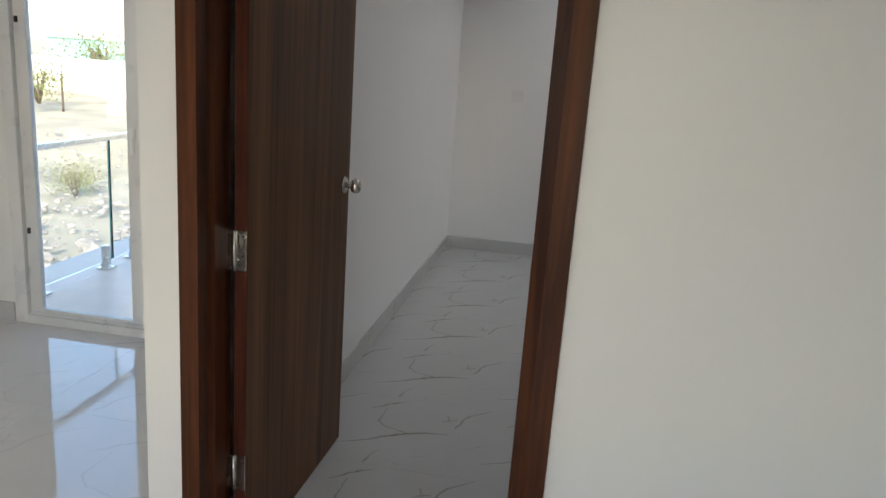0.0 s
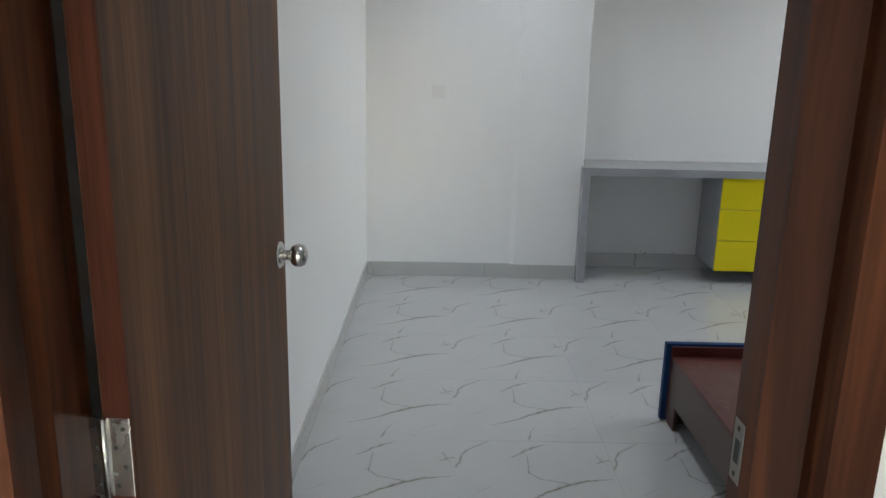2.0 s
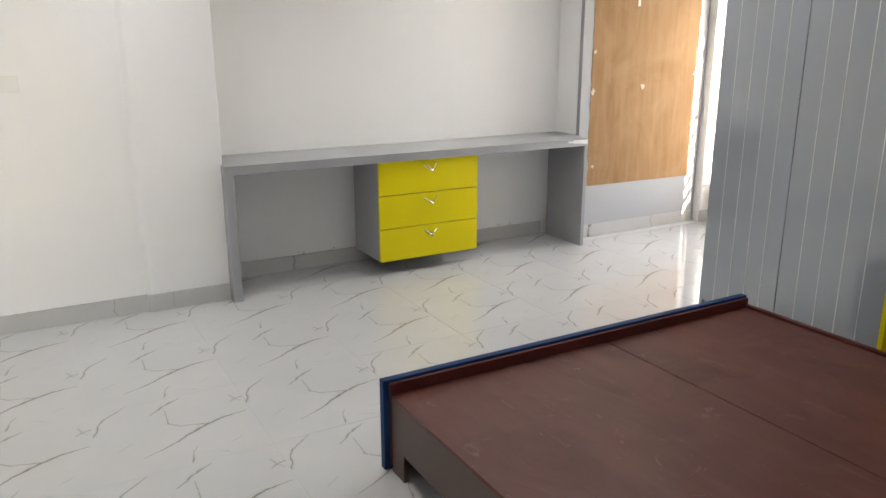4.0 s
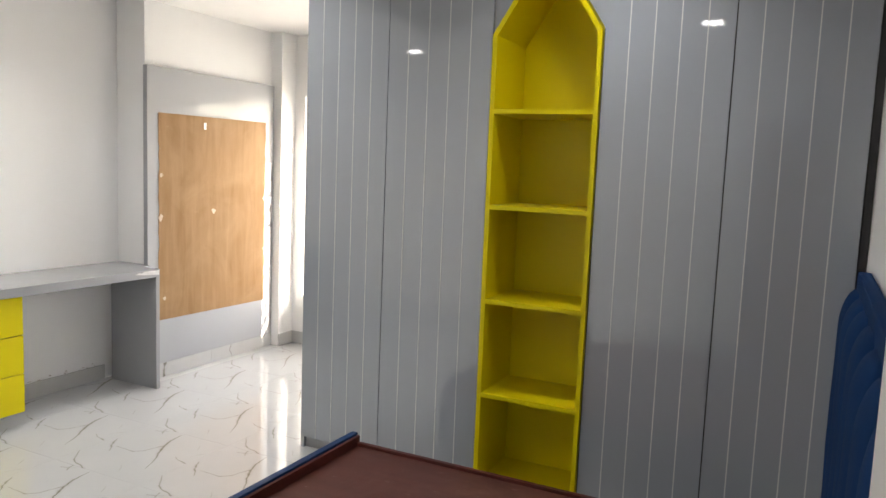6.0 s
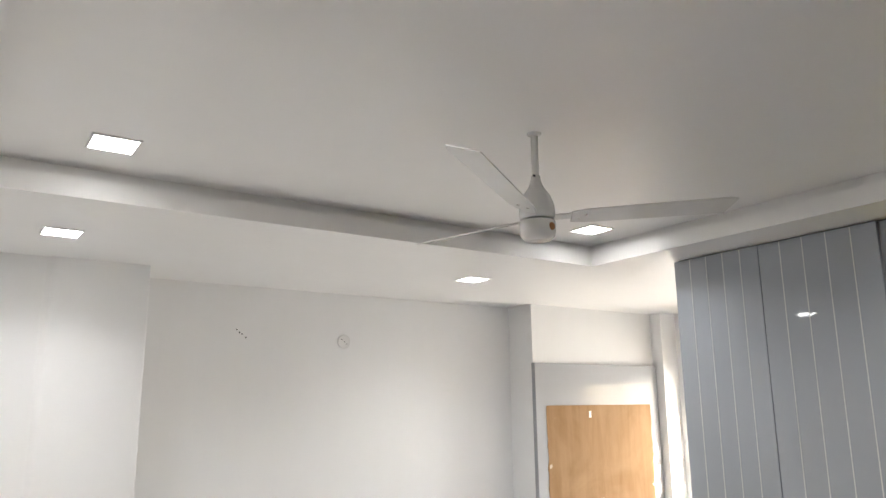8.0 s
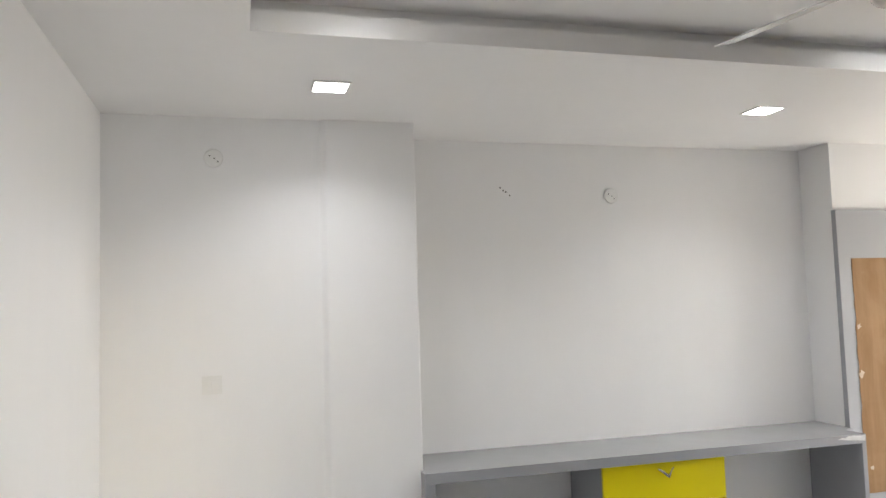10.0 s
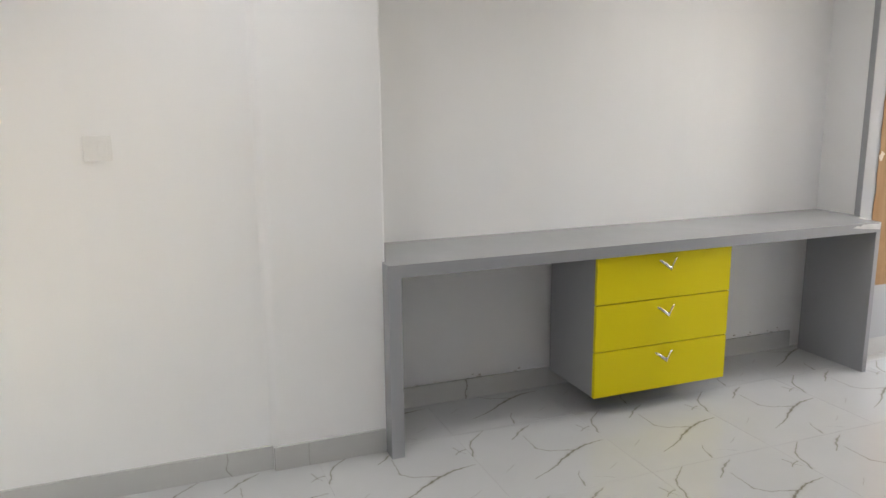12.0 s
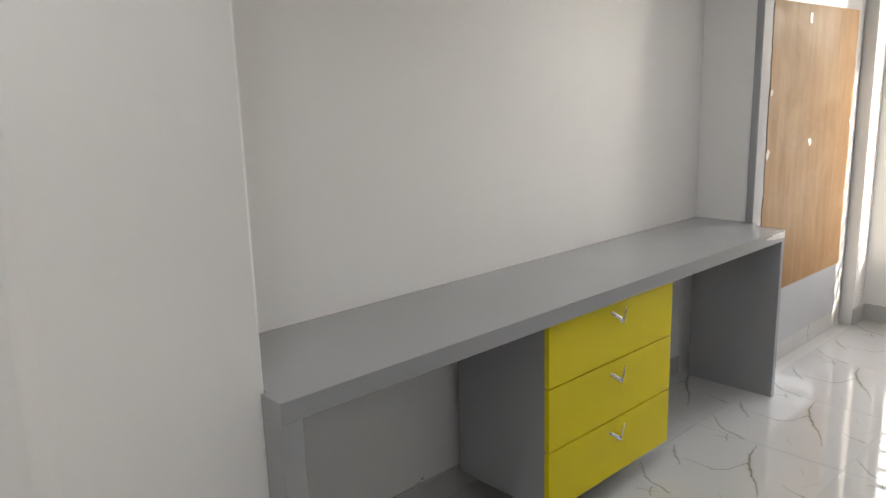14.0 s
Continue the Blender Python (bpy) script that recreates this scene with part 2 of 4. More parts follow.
M_CONC = plain("bare_plaster", (0.45, 0.43, 0.40), 0.9, 0, 0.12, 2, 50, 0.4)
M_BALC = plain("pinkish_balcony_tile", (0.86, 0.73, 0.66), 0.5, 0, 0.08, 4, 80, 0.2)
M_ROCK = plain("pale_rubble", (0.33, 0.295, 0.255), 0.9, 0, 0.15, 3, 30, 0.4)
M_EARTH = plain("dry_earth", (0.44, 0.385, 0.27), 0.95, 0, 0.25, 0.5, 8, 0.7)
M_LEAFGREEN = plain("shrub_leaf", (0.16, 0.18, 0.05), 0.7, 0, 0.3, 3, 40, 0.2)
M_BARK = plain("shrub_bark", (0.12, 0.085, 0.06), 0.9)
M_TEAL = plain("teal_sheet", (0.26, 0.44, 0.41), 0.6)
M_PALEWALL = plain("pale_boundary_wall", (0.62, 0.59, 0.52), 0.9, 0, 0.1, 0.4, 8, 0.3)


def deck_material():
    """Reddish-brown deck board: streaks along the bed, dust, scuffs."""
    m, n, l, b = nodes_of("deck_board")
    v = mapped(n, l, (7, 0.8, 4))
    streak = noise_node(n, l, v, 1.6, 6, 0.6, 0.5)
    dust = noise_node(n, l, mapped(n, l), 2.3, 6, 0.65, 0.6)
    scuff = noise_node(n, l, mapped(n, l, (3.5, 2.2, 1)), 3.1, 7, 0.75, 0.8)
    c = ramp_node(n, l, streak, (0.3, (0.076, 0.018, 0.013)), (0.55, (0.102, 0.027, 0.019)), (0.75, (0.118, 0.037, 0.027)))
    c = mix_node(n, l, ramp_node(n, l, dust, (0.5, (0, 0, 0)), (0.75, (0.35, 0.35, 0.35))), c, (0.19, 0.105, 0.082))
    c = mix_node(n, l, ramp_node(n, l, scuff, (0.60, (0, 0, 0)), (0.72, (0.42, 0.42, 0.42))), c, (0.30, 0.22, 0.19))
    blotch = noise_node(n, l, mapped(n, l, (1.6, 1.0, 1)), 1.7, 6, 0.7, 0.7)
    c = mix_node(n, l, ramp_node(n, l, blotch, (0.53, (0, 0, 0)), (0.66, (0.7, 0.7, 0.7))), c, (0.060, 0.011, 0.008))
    chip = noise_node(n, l, mapped(n, l, (2.2, 1.0, 1)), 15.0, 3, 0.6, 0.5)
    c = mix_node(n, l, ramp_node(n, l, chip, (0.71, (0, 0, 0)), (0.76, (0.5, 0.5, 0.5))), c, (0.34, 0.26, 0.22))
    l.new(c, b.inputs["Base Color"])
    l.new(ramp_node(n, l, dust, (0.3, (0.36,) * 3), (0.7, (0.6,) * 3)), b.inputs["Roughness"])
    bump_node(n, l, b, streak, 0.12, 0.001)
    return m


def paper_material():
    """Brown masking board with grain and shiny film scraps."""
    m, n, l, b = nodes_of("brown_masking_board")
    v = mapped(n, l, (9, 9, 1.0))
    g = noise_node(n, l, v, 1.5, 6, 0.6, 0.4)
    blot = noise_node(n, l, mapped(n, l), 2.6, 5, 0.6, 0.8)
    film = noise_node(n, l, mapped(n, l, (1, 1, 1.6)), 2.0, 6, 0.7, 1.4)
    c = ramp_node(n, l, g, (0.3, (0.25, 0.145, 0.072)), (0.7, (0.34, 0.21, 0.115)))
    c = mix_node(n, l, ramp_node(n, l, blot, (0.45, (0, 0, 0)), (0.75, (0.6, 0.6, 0.6))), c, (0.40, 0.26, 0.15))
    c = mix_node(n, l, ramp_node(n, l, film, (0.66, (0, 0, 0)), (0.72, (0.3, 0.3, 0.3))), c, (0.46, 0.33, 0.21))
    l.new(c, b.inputs["Base Color"])
    l.new(ramp_node(n, l, film, (0.45, (0.5,) * 3), (0.68, (0.3,) * 3)), b.inputs["Roughness"])
    b.inputs["Specular IOR Level"].default_value = 0.03
    bump_node(n, l, b, blot, 0.25, 0.004)
    return m


M_DECK = deck_material()
M_PAPER = paper_material()


# ---- building blocks ----
def box(bm, x0, x1, y0, y1, z0, z1, bevel=0.0):
    r = bmesh.ops.create_cube(bm, size=1.0)
    vs = r["verts"]
    for v in vs:
        v.co = Vector((x0 + (v.co.x + 0.5) * (x1 - x0), y0 + (v.co.y + 0.5) * (y1 - y0), z0 + (v.co.z + 0.5) * (z1 - z0)))
    if bevel:
        es = list({e for v in vs for e in v.link_edges})
        bmesh.ops.bevel(bm, geom=es, offset=bevel, segments=2, profile=0.7, affect="EDGES")
    return bm


def boxed(*args, **kw):
    return box(bmesh.new(), *args, **kw)


def prism(points, z0, z1, axis="z"):
    """A closed outline, extruded along one axis."""
    bm = bmesh.new()
    def put(a, b2, c):
        return {"z": (a, b2, c), "y": (a, c, b2), "x": (c, a, b2)}[axis]
    low = [bm.verts.new(put(a, b2, z0)) for a, b2 in points]
    high = [bm.verts.new(put(a, b2, z1)) for a, b2 in points]
    bm.faces.new(low)
    bm.faces.new(high)
    k = len(points)
    for i in range(k):
        bm.faces.new((low[i], low[(i + 1) % k], high[(i + 1) % k], high[i]))
    bmesh.ops.recalc_face_normals(bm, faces=bm.faces)
    return bm


def lathe(profile, steps=32, axis="z"):
    """Turned body from (radius, height) pairs."""
    bm = bmesh.new()
    rings = []
    for r, h in profile:
        ring = []
        for i in range(steps):
            a = 2 * math.pi * i / steps
            c = (r * math.cos(a), r * math.sin(a), h)
            ring.append(bm.verts.new(c if axis == "z" else (h, c[0], c[1])))
        rings.append(ring)
    for a, b2 in zip(rings, rings[1:]):
        for i in range(steps):
            f = bm.faces.new((a[i], a[(i + 1) % steps], b2[(i + 1) % steps], b2[i]))
            f.smooth = True
    bm.faces.new(rings[0])
    bm.faces.new(rings[-1])
    bmesh.ops.recalc_face_normals(bm, faces=bm.faces)
    return bm


def moved(bm, m):
    bmesh.ops.transform(bm, matrix=m, verts=bm.verts)
    return bm


def smooth(bm):
    for f in bm.faces:
        f.smooth = True
    return bm


def mesh_of(name, bm, material):
    me = bpy.data.meshes.new(name)
    bm.to_mesh(me)
    bm.free()
    me.materials.append(material)
    return me


def part(name, bm, material, parent=None, label=""):
    ob = new(name, mesh_of(name, bm, material))
    if parent is not None:
        ob.parent = parent
    if label:
        ob["label"] = label
    return ob


def thing(name, at=(0, 0, 0), **tags):
    ob = new(name)
    ob.empty_display_size = 0.1
    ob.location = at
    return tagged(ob, **tags)


def structure(name, bm, material, label, category=""):
    return tagged(part(name, bm, material), label, category, "", "structure")


# ---- the shell ----
CEIL, TRAY = 2.575, 2.70
SOUTH, HALL = -4.14, -4.44
BACK = 0.37

structure("wall_west", boxed(-0.07, 0.0, SOUTH + 0.002, 0.55, 0, 2.9), M_WALL, "plain white painted bedroom side wall", "wall")
# plan of the pilaster, with a soft plastered step and a small rounded arris
PILASTER = [(1.010, 0.2), (1.010, 0.0), (1.016, -0.0015), (1.024, -0.006), (1.034, -0.014), (1.042, -0.0195), (1.050, -0.0215), (1.058, -0.022),
            (1.489, -0.022), (1.4945, -0.0205), (1.497, -0.016), (1.497, 0.2)]
# north wall: switch bay, pilaster, desk recess, mirror wall, corner column
structure("wall_north_switch", boxed(0.0, 1.010, 0.0, 0.2, 0, 2.9), M_WALL, "white painted wall with a switch plate", "wall")
structure("wall_north_pilaster", prism(PILASTER, 0, 2.9), M_WALL, "white painted pilaster beside the desk recess", "wall")
structure("wall_north_recess", boxed(1.3, 4.4, BACK, 0.55, 0, 2.9), M_WALL, "white painted back wall of the desk recess", "wall")
structure("wall_north_side", boxed(1.3, 1.495, 0.2, BACK, 0, 2.9), M_WALL, "white painted cheek of the recess", "wall")
structure("wall_north_return", boxed(4.203, 5.49, 0.107, BACK, 0, 2.9, bevel=0.003), M_WALL, "white painted wall behind the grey panel", "wall")
structure("wall_north_column", boxed(5.49, 5.87, 0.0, BACK, 0, 2.9, bevel=0.004), M_WALL, "sunlit white corner column", "wall")

WY0, WY1, WZ0, WZ1 = -1.12, -0.10, 0.42, 2.08


def holed_wall(axis_low, axis_high, u0, u1, h, holes, along):
    """A wall slab with rectangular openings, as one mesh of butted blocks."""
    bm = bmesh.new()
    us = sorted({u0, u1, *[v for o in holes for v in o[:2]]})
    zs = sorted({0.0, h, *[v for o in holes for v in o[2:]]})
    for a, b2 in zip(us, us[1:]):
        for c, d in zip(zs, zs[1:]):
            mu, mz = (a + b2) / 2, (c + d) / 2
            if any(o[0] < mu < o[1] and o[2] < mz < o[3] for o in holes):
                continue
            if along == "x":
                box(bm, a, b2, axis_low, axis_high, c, d)
            else:
                box(bm, axis_low, axis_high, a, b2, c, d)
    bmesh.ops.remove_doubles(bm, verts=bm.verts, dist=1e-5)
    inner = [f for f in bm.faces if sum(1 for g in bm.faces if g is not f and (g.calc_center_median() - f.calc_center_median()).length < 1e-5)]
    bmesh.ops.delete(bm, geom=inner, context="FACES")
    bmesh.ops.recalc_face_normals(bm, faces=bm.faces)
    return bm


structure("wall_east", holed_wall(5.67, 5.87, -1.62, 0.0, 2.9, [(WY0, WY1, WZ0, WZ1)], "y"), M_WALL, "white wall with a barred window", "wall")
structure("wall_behind_wardrobe", boxed(4.42, 5.87, -1.82, -1.62, 0, 2.9), M_WALL, "plain white wall", "wall")
structure("wall_wardrobe_back", boxed(4.42, 4.55, -4.38, -1.82, 0, 2.9), M_WALL, "plain white wall", "wall")
structure("wall_south_hall_face", holed_wall(HALL, -4.262, -0.07, 4.42, 2.9, [(0.033, 0.979, 0.0, 2.13)], "x"), M_HALLWALL, "white hall wall round the doorway", "wall")
structure("wall_south", holed_wall(-4.262, SOUTH, -0.07, 4.42, 2.9, [(0.0, 1.06, 0.0, 2.16)], "x"), M_WALL, "white wall with the bedroom doorway", "wall")

# hall side
structure("wall_hall_balcony", holed_wall(-2.72, -2.57, -3.6, -0.07, 2.9, [(-1.87, -1.04, 0.0, 2.13)], "x"), M_HALLWALL, "white hall wall with the sliding door opening", "wall")
# Unseen closing wall; its opening is added for the west fill lamp.
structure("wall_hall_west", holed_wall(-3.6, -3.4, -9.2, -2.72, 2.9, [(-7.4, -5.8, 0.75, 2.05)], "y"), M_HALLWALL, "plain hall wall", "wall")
# Unseen closing wall; opening added to hold the south fill lamp.
structure("wall_hall_south", holed_wall(-9.4, -9.2, -3.6, 4.55, 2.9, [(0.0, 2.0, 0.75, 2.05)], "x"), M_HALLWALL, "plain hall wall", "wall")
structure("wall_hall_east", boxed(4.42, 4.55, -9.2, -4.38, 0, 2.9), M_HALLWALL, "plain hall wall", "wall")
structure("ceiling_hall", boxed(-3.6, 4.55, -9.4, HALL, 2.78, 2.9), M_CEIL, "plain white hall ceiling", "ceiling")
structure("ceiling_hall_bay", boxed(-3.6, -0.07, HALL, -2.57, 2.78, 2.9), M_CEIL, "plain white hall ceiling", "ceiling")

# bedroom false ceiling with a tray, a lip and a shadow recess
TX0, TX1, TY0, TY1 = 0.66, 3.53, -3.51, -1.20
bm = bmesh.new()
for x0, x1, y0, y1 in ((0.0, TX0, SOUTH, 0.0), (TX1, 4.42, SOUTH, 0.0), (TX0, TX1, TY1, 0.0), (TX0, TX1, SOUTH, TY0),
                       (1.497, 4.203, 0.0, BACK), (4.42, 5.67, -1.62, 0.0), (4.203, 5.49, 0.0, 0.107)):
    box(bm, x0, x1, y0, y1, CEIL, CEIL + 0.076)
box(bm, -0.1, 5.87, -4.38, 0.5, TRAY, TRAY + 0.1)
for x0, x1, y0, y1 in ((TX0 - 0.065, TX0 - 0.045, TY0 - 0.065, TY1 + 0.065), (TX1 + 0.045, TX1 + 0.065, TY0 - 0.065, TY1 + 0.065),
                       (TX0 - 0.045, TX1 + 0.045, TY1 + 0.045, TY1 + 0.065), (TX0 - 0.045, TX1 + 0.045, TY0 - 0.065, TY0 - 0.045)):
    box(bm, x0, x1, y0, y1, CEIL + 0.076, TRAY)
structure("ceiling", bm, M_CEIL, "white false ceiling with a raised tray and shadow recess", "ceiling")
bm = boxed(-3.7, 6.1, -9.5, -2.55, 2.9, 3.05)
box(bm, -0.12, 6.1, -2.55, 0.7, 2.9, 3.05)
structure("roof_slab", bm, M_CONC, "concrete roof slab", "roof")

# floors under the tiles
floor = structure("floor", boxed(-0.05, 5.87, -4.30, BACK, -0.12, -0.0012), M_GROUT, "glossy white marble tiled floor with brown veins", "floor")
hall_floor = structure("floor_hall", boxed(-3.6, 4.55, -9.4, -4.30, -0.12, -0.0012), M_GROUT, "glossy pale marble hall floor", "floor")
box_bay = structure("floor_hall_bay", boxed(-3.6, -0.05, -4.30, -2.57, -0.12, -0.0012), M_GROUT, "glossy pale marble hall floor", "floor")


def skirting(name, x0, x1, y0, y1):
    return structure(name, boxed(x0, x1, y0, y1, 0.0, 0.1, bevel=0.0015), M_SKIRT, "grey marble skirting tile along the wall", "skirting")


skirting("baseboard_west", 0.0, 0.011, SOUTH, 0.0)
skirting("baseboard_switch", 0.011, 1.021, -0.011, 0.0)
skirting("baseboard_pilaster", 1.021, 1.481, -0.033, -0.022)
skirting("baseboard_recess_a", 1.537, 2.46, BACK - 0.011, BACK)
skirting("baseboard_recess_b", 2.46, 3.06, BACK - 0.011, BACK)
skirting("baseboard_recess_c", 3.06, 3.66, BACK - 0.011, BACK)
skirting("baseboard_recess_d", 3.66, 4.074, BACK - 0.011, BACK)
skirting("baseboard_panel_a", 4.13, 4.79, 0.071, 0.106)
skirting("baseboard_panel_b", 4.791, 5.39, 0.071, 0.106)
skirting("baseboard_panel_c", 5.391, 5.484, 0.071, 0.106)
skirting("baseboard_column", 5.485, 5.659, -0.011, 0.0)
skirting("baseboard_east", 5.659, 5.67, -1.62, 0.0)
skirting("baseboard_hall", -3.4, -1.885, -2.731, -2.72)
structure("wall_south_pier", boxed(1.17, 1.455, SOUTH, -4.028, 0, CEIL, bevel=0.004), M_WALL, "white painted pier between door and bed", "wall")
skirting("baseboard_pier", 1.17, 1.455, -4.028, -4.017)


# ---- doorway ----
def door_frame():
    root = thing("door_frame", (0.48, -4.33, 0), label="dark reddish-brown polished wooden door frame", category="door frame", kind="structure")
    def prof(side):
        outer, stop = (0.034, 0.084) if side < 0 else (0.978, 0.926)
        inner = 0.0845 if side < 0 else 0.89
        pts = [(outer, -4.452), (stop, -4.452), (stop, -4.42), (stop + side * 0.007, -4.414), (stop + side * 0.007, -4.39),
               (inner, -4.362), (inner, -4.300), (stop + side * 0.006, -4.296), (stop + side * 0.006, -4.262), (outer, -4.262)]
        return [(a - 0.48, b2 + 4.33) for a, b2 in pts]
    part("jamb", prism(prof(-1), 0, 2.05), M_FRAME, root)
    part("jamb", prism(prof(1), 0, 2.05), M_FRAME, root)
    part("head", boxed(-0.446, 0.498, -0.122, 0.068, 2.05, 2.128, bevel=0.004), M_FRAME, root)
    plate = part("strike_plate", boxed(0.4082, 0.4095, -0.004, 0.024, 0.985, 1.065, bevel=0.0005), M_STEEL, root, "steel strike plate")
    part("latch_hole", boxed(0.4074, 0.4083, 0.004, 0.016, 1.010, 1.040), M_DARK, plate)
    for z in (0.995, 1.055):
        part("screw", moved(lathe([(0.0036, 0), (0.0026, 0.001)], 10, "x"), Matrix.Translation((0.4075, 0.010, z))), M_DARK, plate)
    return root


def hinge_flap(root, z):
    ob = part("hinge", boxed(0.006, 0.036, -0.0035, -0.0005, z - 0.056, z + 0.056, bevel=0.001), M_CHROME, root, "brushed steel butt hinge with screws")
    k = moved(lathe([(0.0055, -0.056), (0.0055, 0.056)], 12), Matrix.Translation((0.002, -0.006, z)))
    part("hinge_pin", k, M_CHROME, ob)
    part("hinge_leaf", boxed(-0.016, -0.002, -0.0045, -0.0020, z - 0.056, z + 0.056, bevel=0.001), M_CHROME, ob)
    for i, (dx, dz) in enumerate(((0.016, -0.04), (0.027, -0.013), (0.016, 0.014), (0.027, 0.041), (-0.006, -0.04), (-0.012, -0.013), (-0.006, 0.014), (-0.012, 0.041))):
        s = moved(lathe([(0.0034, 0), (0.0024, 0.001)], 10), Matrix.Translation((dx, -0.0037 if dx > 0 else -0.0047, z + dz)) @ pose(0, 0, 0, 90))
        part("screw", s, M_DARK, ob)


def door_leaf():
    root = thing("door", (0.094, -4.268, 0), label="dark brown wood-grain flush door standing open", category="door")
    part("door_panel", boxed(0.0, 0.038, 0.0, 0.826, 0.008, 2.04, bevel=0.0015), M_LEAF, root)
    part("edge_band", boxed(0.002, 0.0375, -0.0012, 0.0, 0.009, 2.038), M_EDGE, root, "reddish edge band")
    for z in (0.31, 0.972, 1.80):
        hinge_flap(root, z)
    root.rotation_euler.z = radians(-1.8)
    rose = [(0.031, 0.0), (0.031, 0.003), (0.026, 0.007), (0.014, 0.009)]
    knob = [(0.011, 0.006), (0.0105, 0.020), (0.013, 0.026), (0.022, 0.031), (0.0265, 0.040), (0.0265, 0.048), (0.022, 0.058), (0.012, 0.063), (0.004, 0.064)]
    k = part("door_knob", moved(lathe(knob, 36, "x"), Matrix.Translation((0.038, 0.772, 1.045))), M_CHROME, root, "round brushed nickel knob")
    part("rose", moved(lathe(rose, 32, "x"), Matrix.Translation((0.038, 0.772, 1.045))), M_CHROME, k)
    part("latch_plate", boxed(0.007, 0.031, 0.826, 0.8275, 1.015, 1.075), M_CHROME, root, "steel latch plate")
    return root


door_frame()
door_leaf()


# ---- sliding balcony door ----
def sliding_door():
    y = -2.70
    root = thing("sliding_door", (-1.03, y, 0), label="white-framed sliding glass balcony door with a small handle", category="sliding door")
    def bar(name, x0, x1, d0, d1, z0, z1, parent=root):
        return part(name, boxed(x0 + 1.03, x1 + 1.03, d0, d1, z0, z1, bevel=0.003), M_UPVC, parent)
    bar("frame_side", -1.868, -1.80, -0.035, 0.075, 0.0, 2.128)
    bar("frame_side", -1.110, -1.042, -0.035, 0.075, 0.0, 2.128)
    bar("frame_head", -1.80, -1.110, -0.035, 0.075, 2.06, 2.128)
    bar("track", -1.80, -1.110, -0.035, 0.075, 0.0, 0.045)
    bar("track_rib", -1.80, -1.110, -0.012, -0.006, 0.045, 0.06)
    bar("track_rib", -1.80, -1.110, 0.040, 0.046, 0.045, 0.06)
    for x0, x1, d in ((-1.797, -1.136, -0.012),):
        p = part("sash", boxed(x0 + 1.03, x0 + 1.098, d, d + 0.036, 0.062, 2.055, bevel=0.004), M_UPVC, root)
        part("stile", boxed(x1 + 0.962, x1 + 1.03, d, d + 0.036, 0.062, 2.055, bevel=0.004), M_UPVC, p)
        part("rail", boxed(x0 + 1.098, x1 + 0.962, d, d + 0.036, 0.062, 0.08, bevel=0.003), M_UPVC, p)
        part("rail", boxed(x0 + 1.098, x1 + 0.962, d, d + 0.036, 1.99, 2.055, bevel=0.003), M_UPVC, p)
        g = part("pane", boxed(x0 + 1.098, x1 + 0.962, d + 0.015, d + 0.021, 0.08, 1.99), M_GLASS, p)
        g.visible_shadow = False
    h = part("handle", boxed(-0.157, -0.131, -0.022, -0.012, 0.955, 1.085, bevel=0.004), M_PLASTIC, root, "white flush pull handle")
    part("latch", boxed(-0.151, -0.137, -0.027, -0.022, 0.99, 1.05, bevel=0.002), M_PLASTIC, h)
    part("stopper", boxed(-0.752, -0.740, -0.024, -0.010, 0.49, 0.52, bevel=0.002), M_DARK, root, "small dark bump stop")
    part("stopper", boxed(-0.752, -0.740, -0.024, -0.010, 1.55, 1.58, bevel=0.002), M_DARK, root, "small dark bump stop")
    return root


sliding_door()

# ---- balcony and the land beyond ----
balcony = structure("balcony_floor", boxed(-2.42, -0.07, -2.57, 1.6, -0.18, -0.012), M_GROUT, "pinkish tiled balcony floor", "balcony")


def glass_railing():
    root = thing("glass_railing", (-2.05, -1.6, 0), label="clear glass balcony railing with a metal handrail", category="railing")
    for y0, y1 in ((-2.52, -1.612), (-1.59, -0.65), (-0.63, 0.3), (0.32, 1.3)):
        g = part("pane", boxed(-0.006, 0.006, y0 + 1.6, y1 + 1.6, 0.05, 0.86), M_RAILGLASS, root)
        g.visible_shadow = False
        part("pane_edge", boxed(-0.0065, 0.0065, y1 + 1.598, y1 + 1.603, 0.05, 0.86), M_GLASSEDGE, g, "green glass edge")
        for ys in (y0 + 0.2, y1 - 0.06) if y0 < -2 else (y0 + 0.24, y1 - 0.2):
            s = part("spigot", boxed(-0.022, 0.022, ys + 1.575, ys + 1.625, 0.012, 0.16, bevel=0.003), M_CHROME, root, "steel glass clamp")
            part("spigot_base", boxed(-0.045, 0.045, ys + 1.55, ys + 1.65, 0.0, 0.012, bevel=0.002), M_CHROME, s)
    part("handrail", boxed(-0.025, 0.025, -0.95, 2.95, 0.86, 0.895, bevel=0.006), M_CHROME, root)
    return root


glass_railing()


def ground_sheet():
    bm = bmesh.new()
    n = 60
    grid = []
    for i in range(n + 1):
        row = []
        for j in range(n + 1):
            u, v = i / n * 2 - 1, j / n * 2 - 1
            x, y = 900 * u * abs(u) ** 1.6 - 20, 900 * v * abs(v) ** 1.6 + 12
            d = math.hypot(x, y)
            z = -3.2 + 0.5 * noise.noise((x * 0.09, y * 0.09, 0)) + 0.22 * noise.noise((x * 0.4, y * 0.4, 3))
            z += min(2.2, max(0.0, (d - 18) * 0.075))
            row.append(bm.verts.new((x, y, z if d > 8 else min(z, -3.2))))
        grid.append(row)
    for i in range(n):
        for j in range(n):
            bm.faces.new((grid[i][j], grid[i + 1][j], grid[i + 1][j + 1], grid[i][j + 1])).smooth = True
    return bm


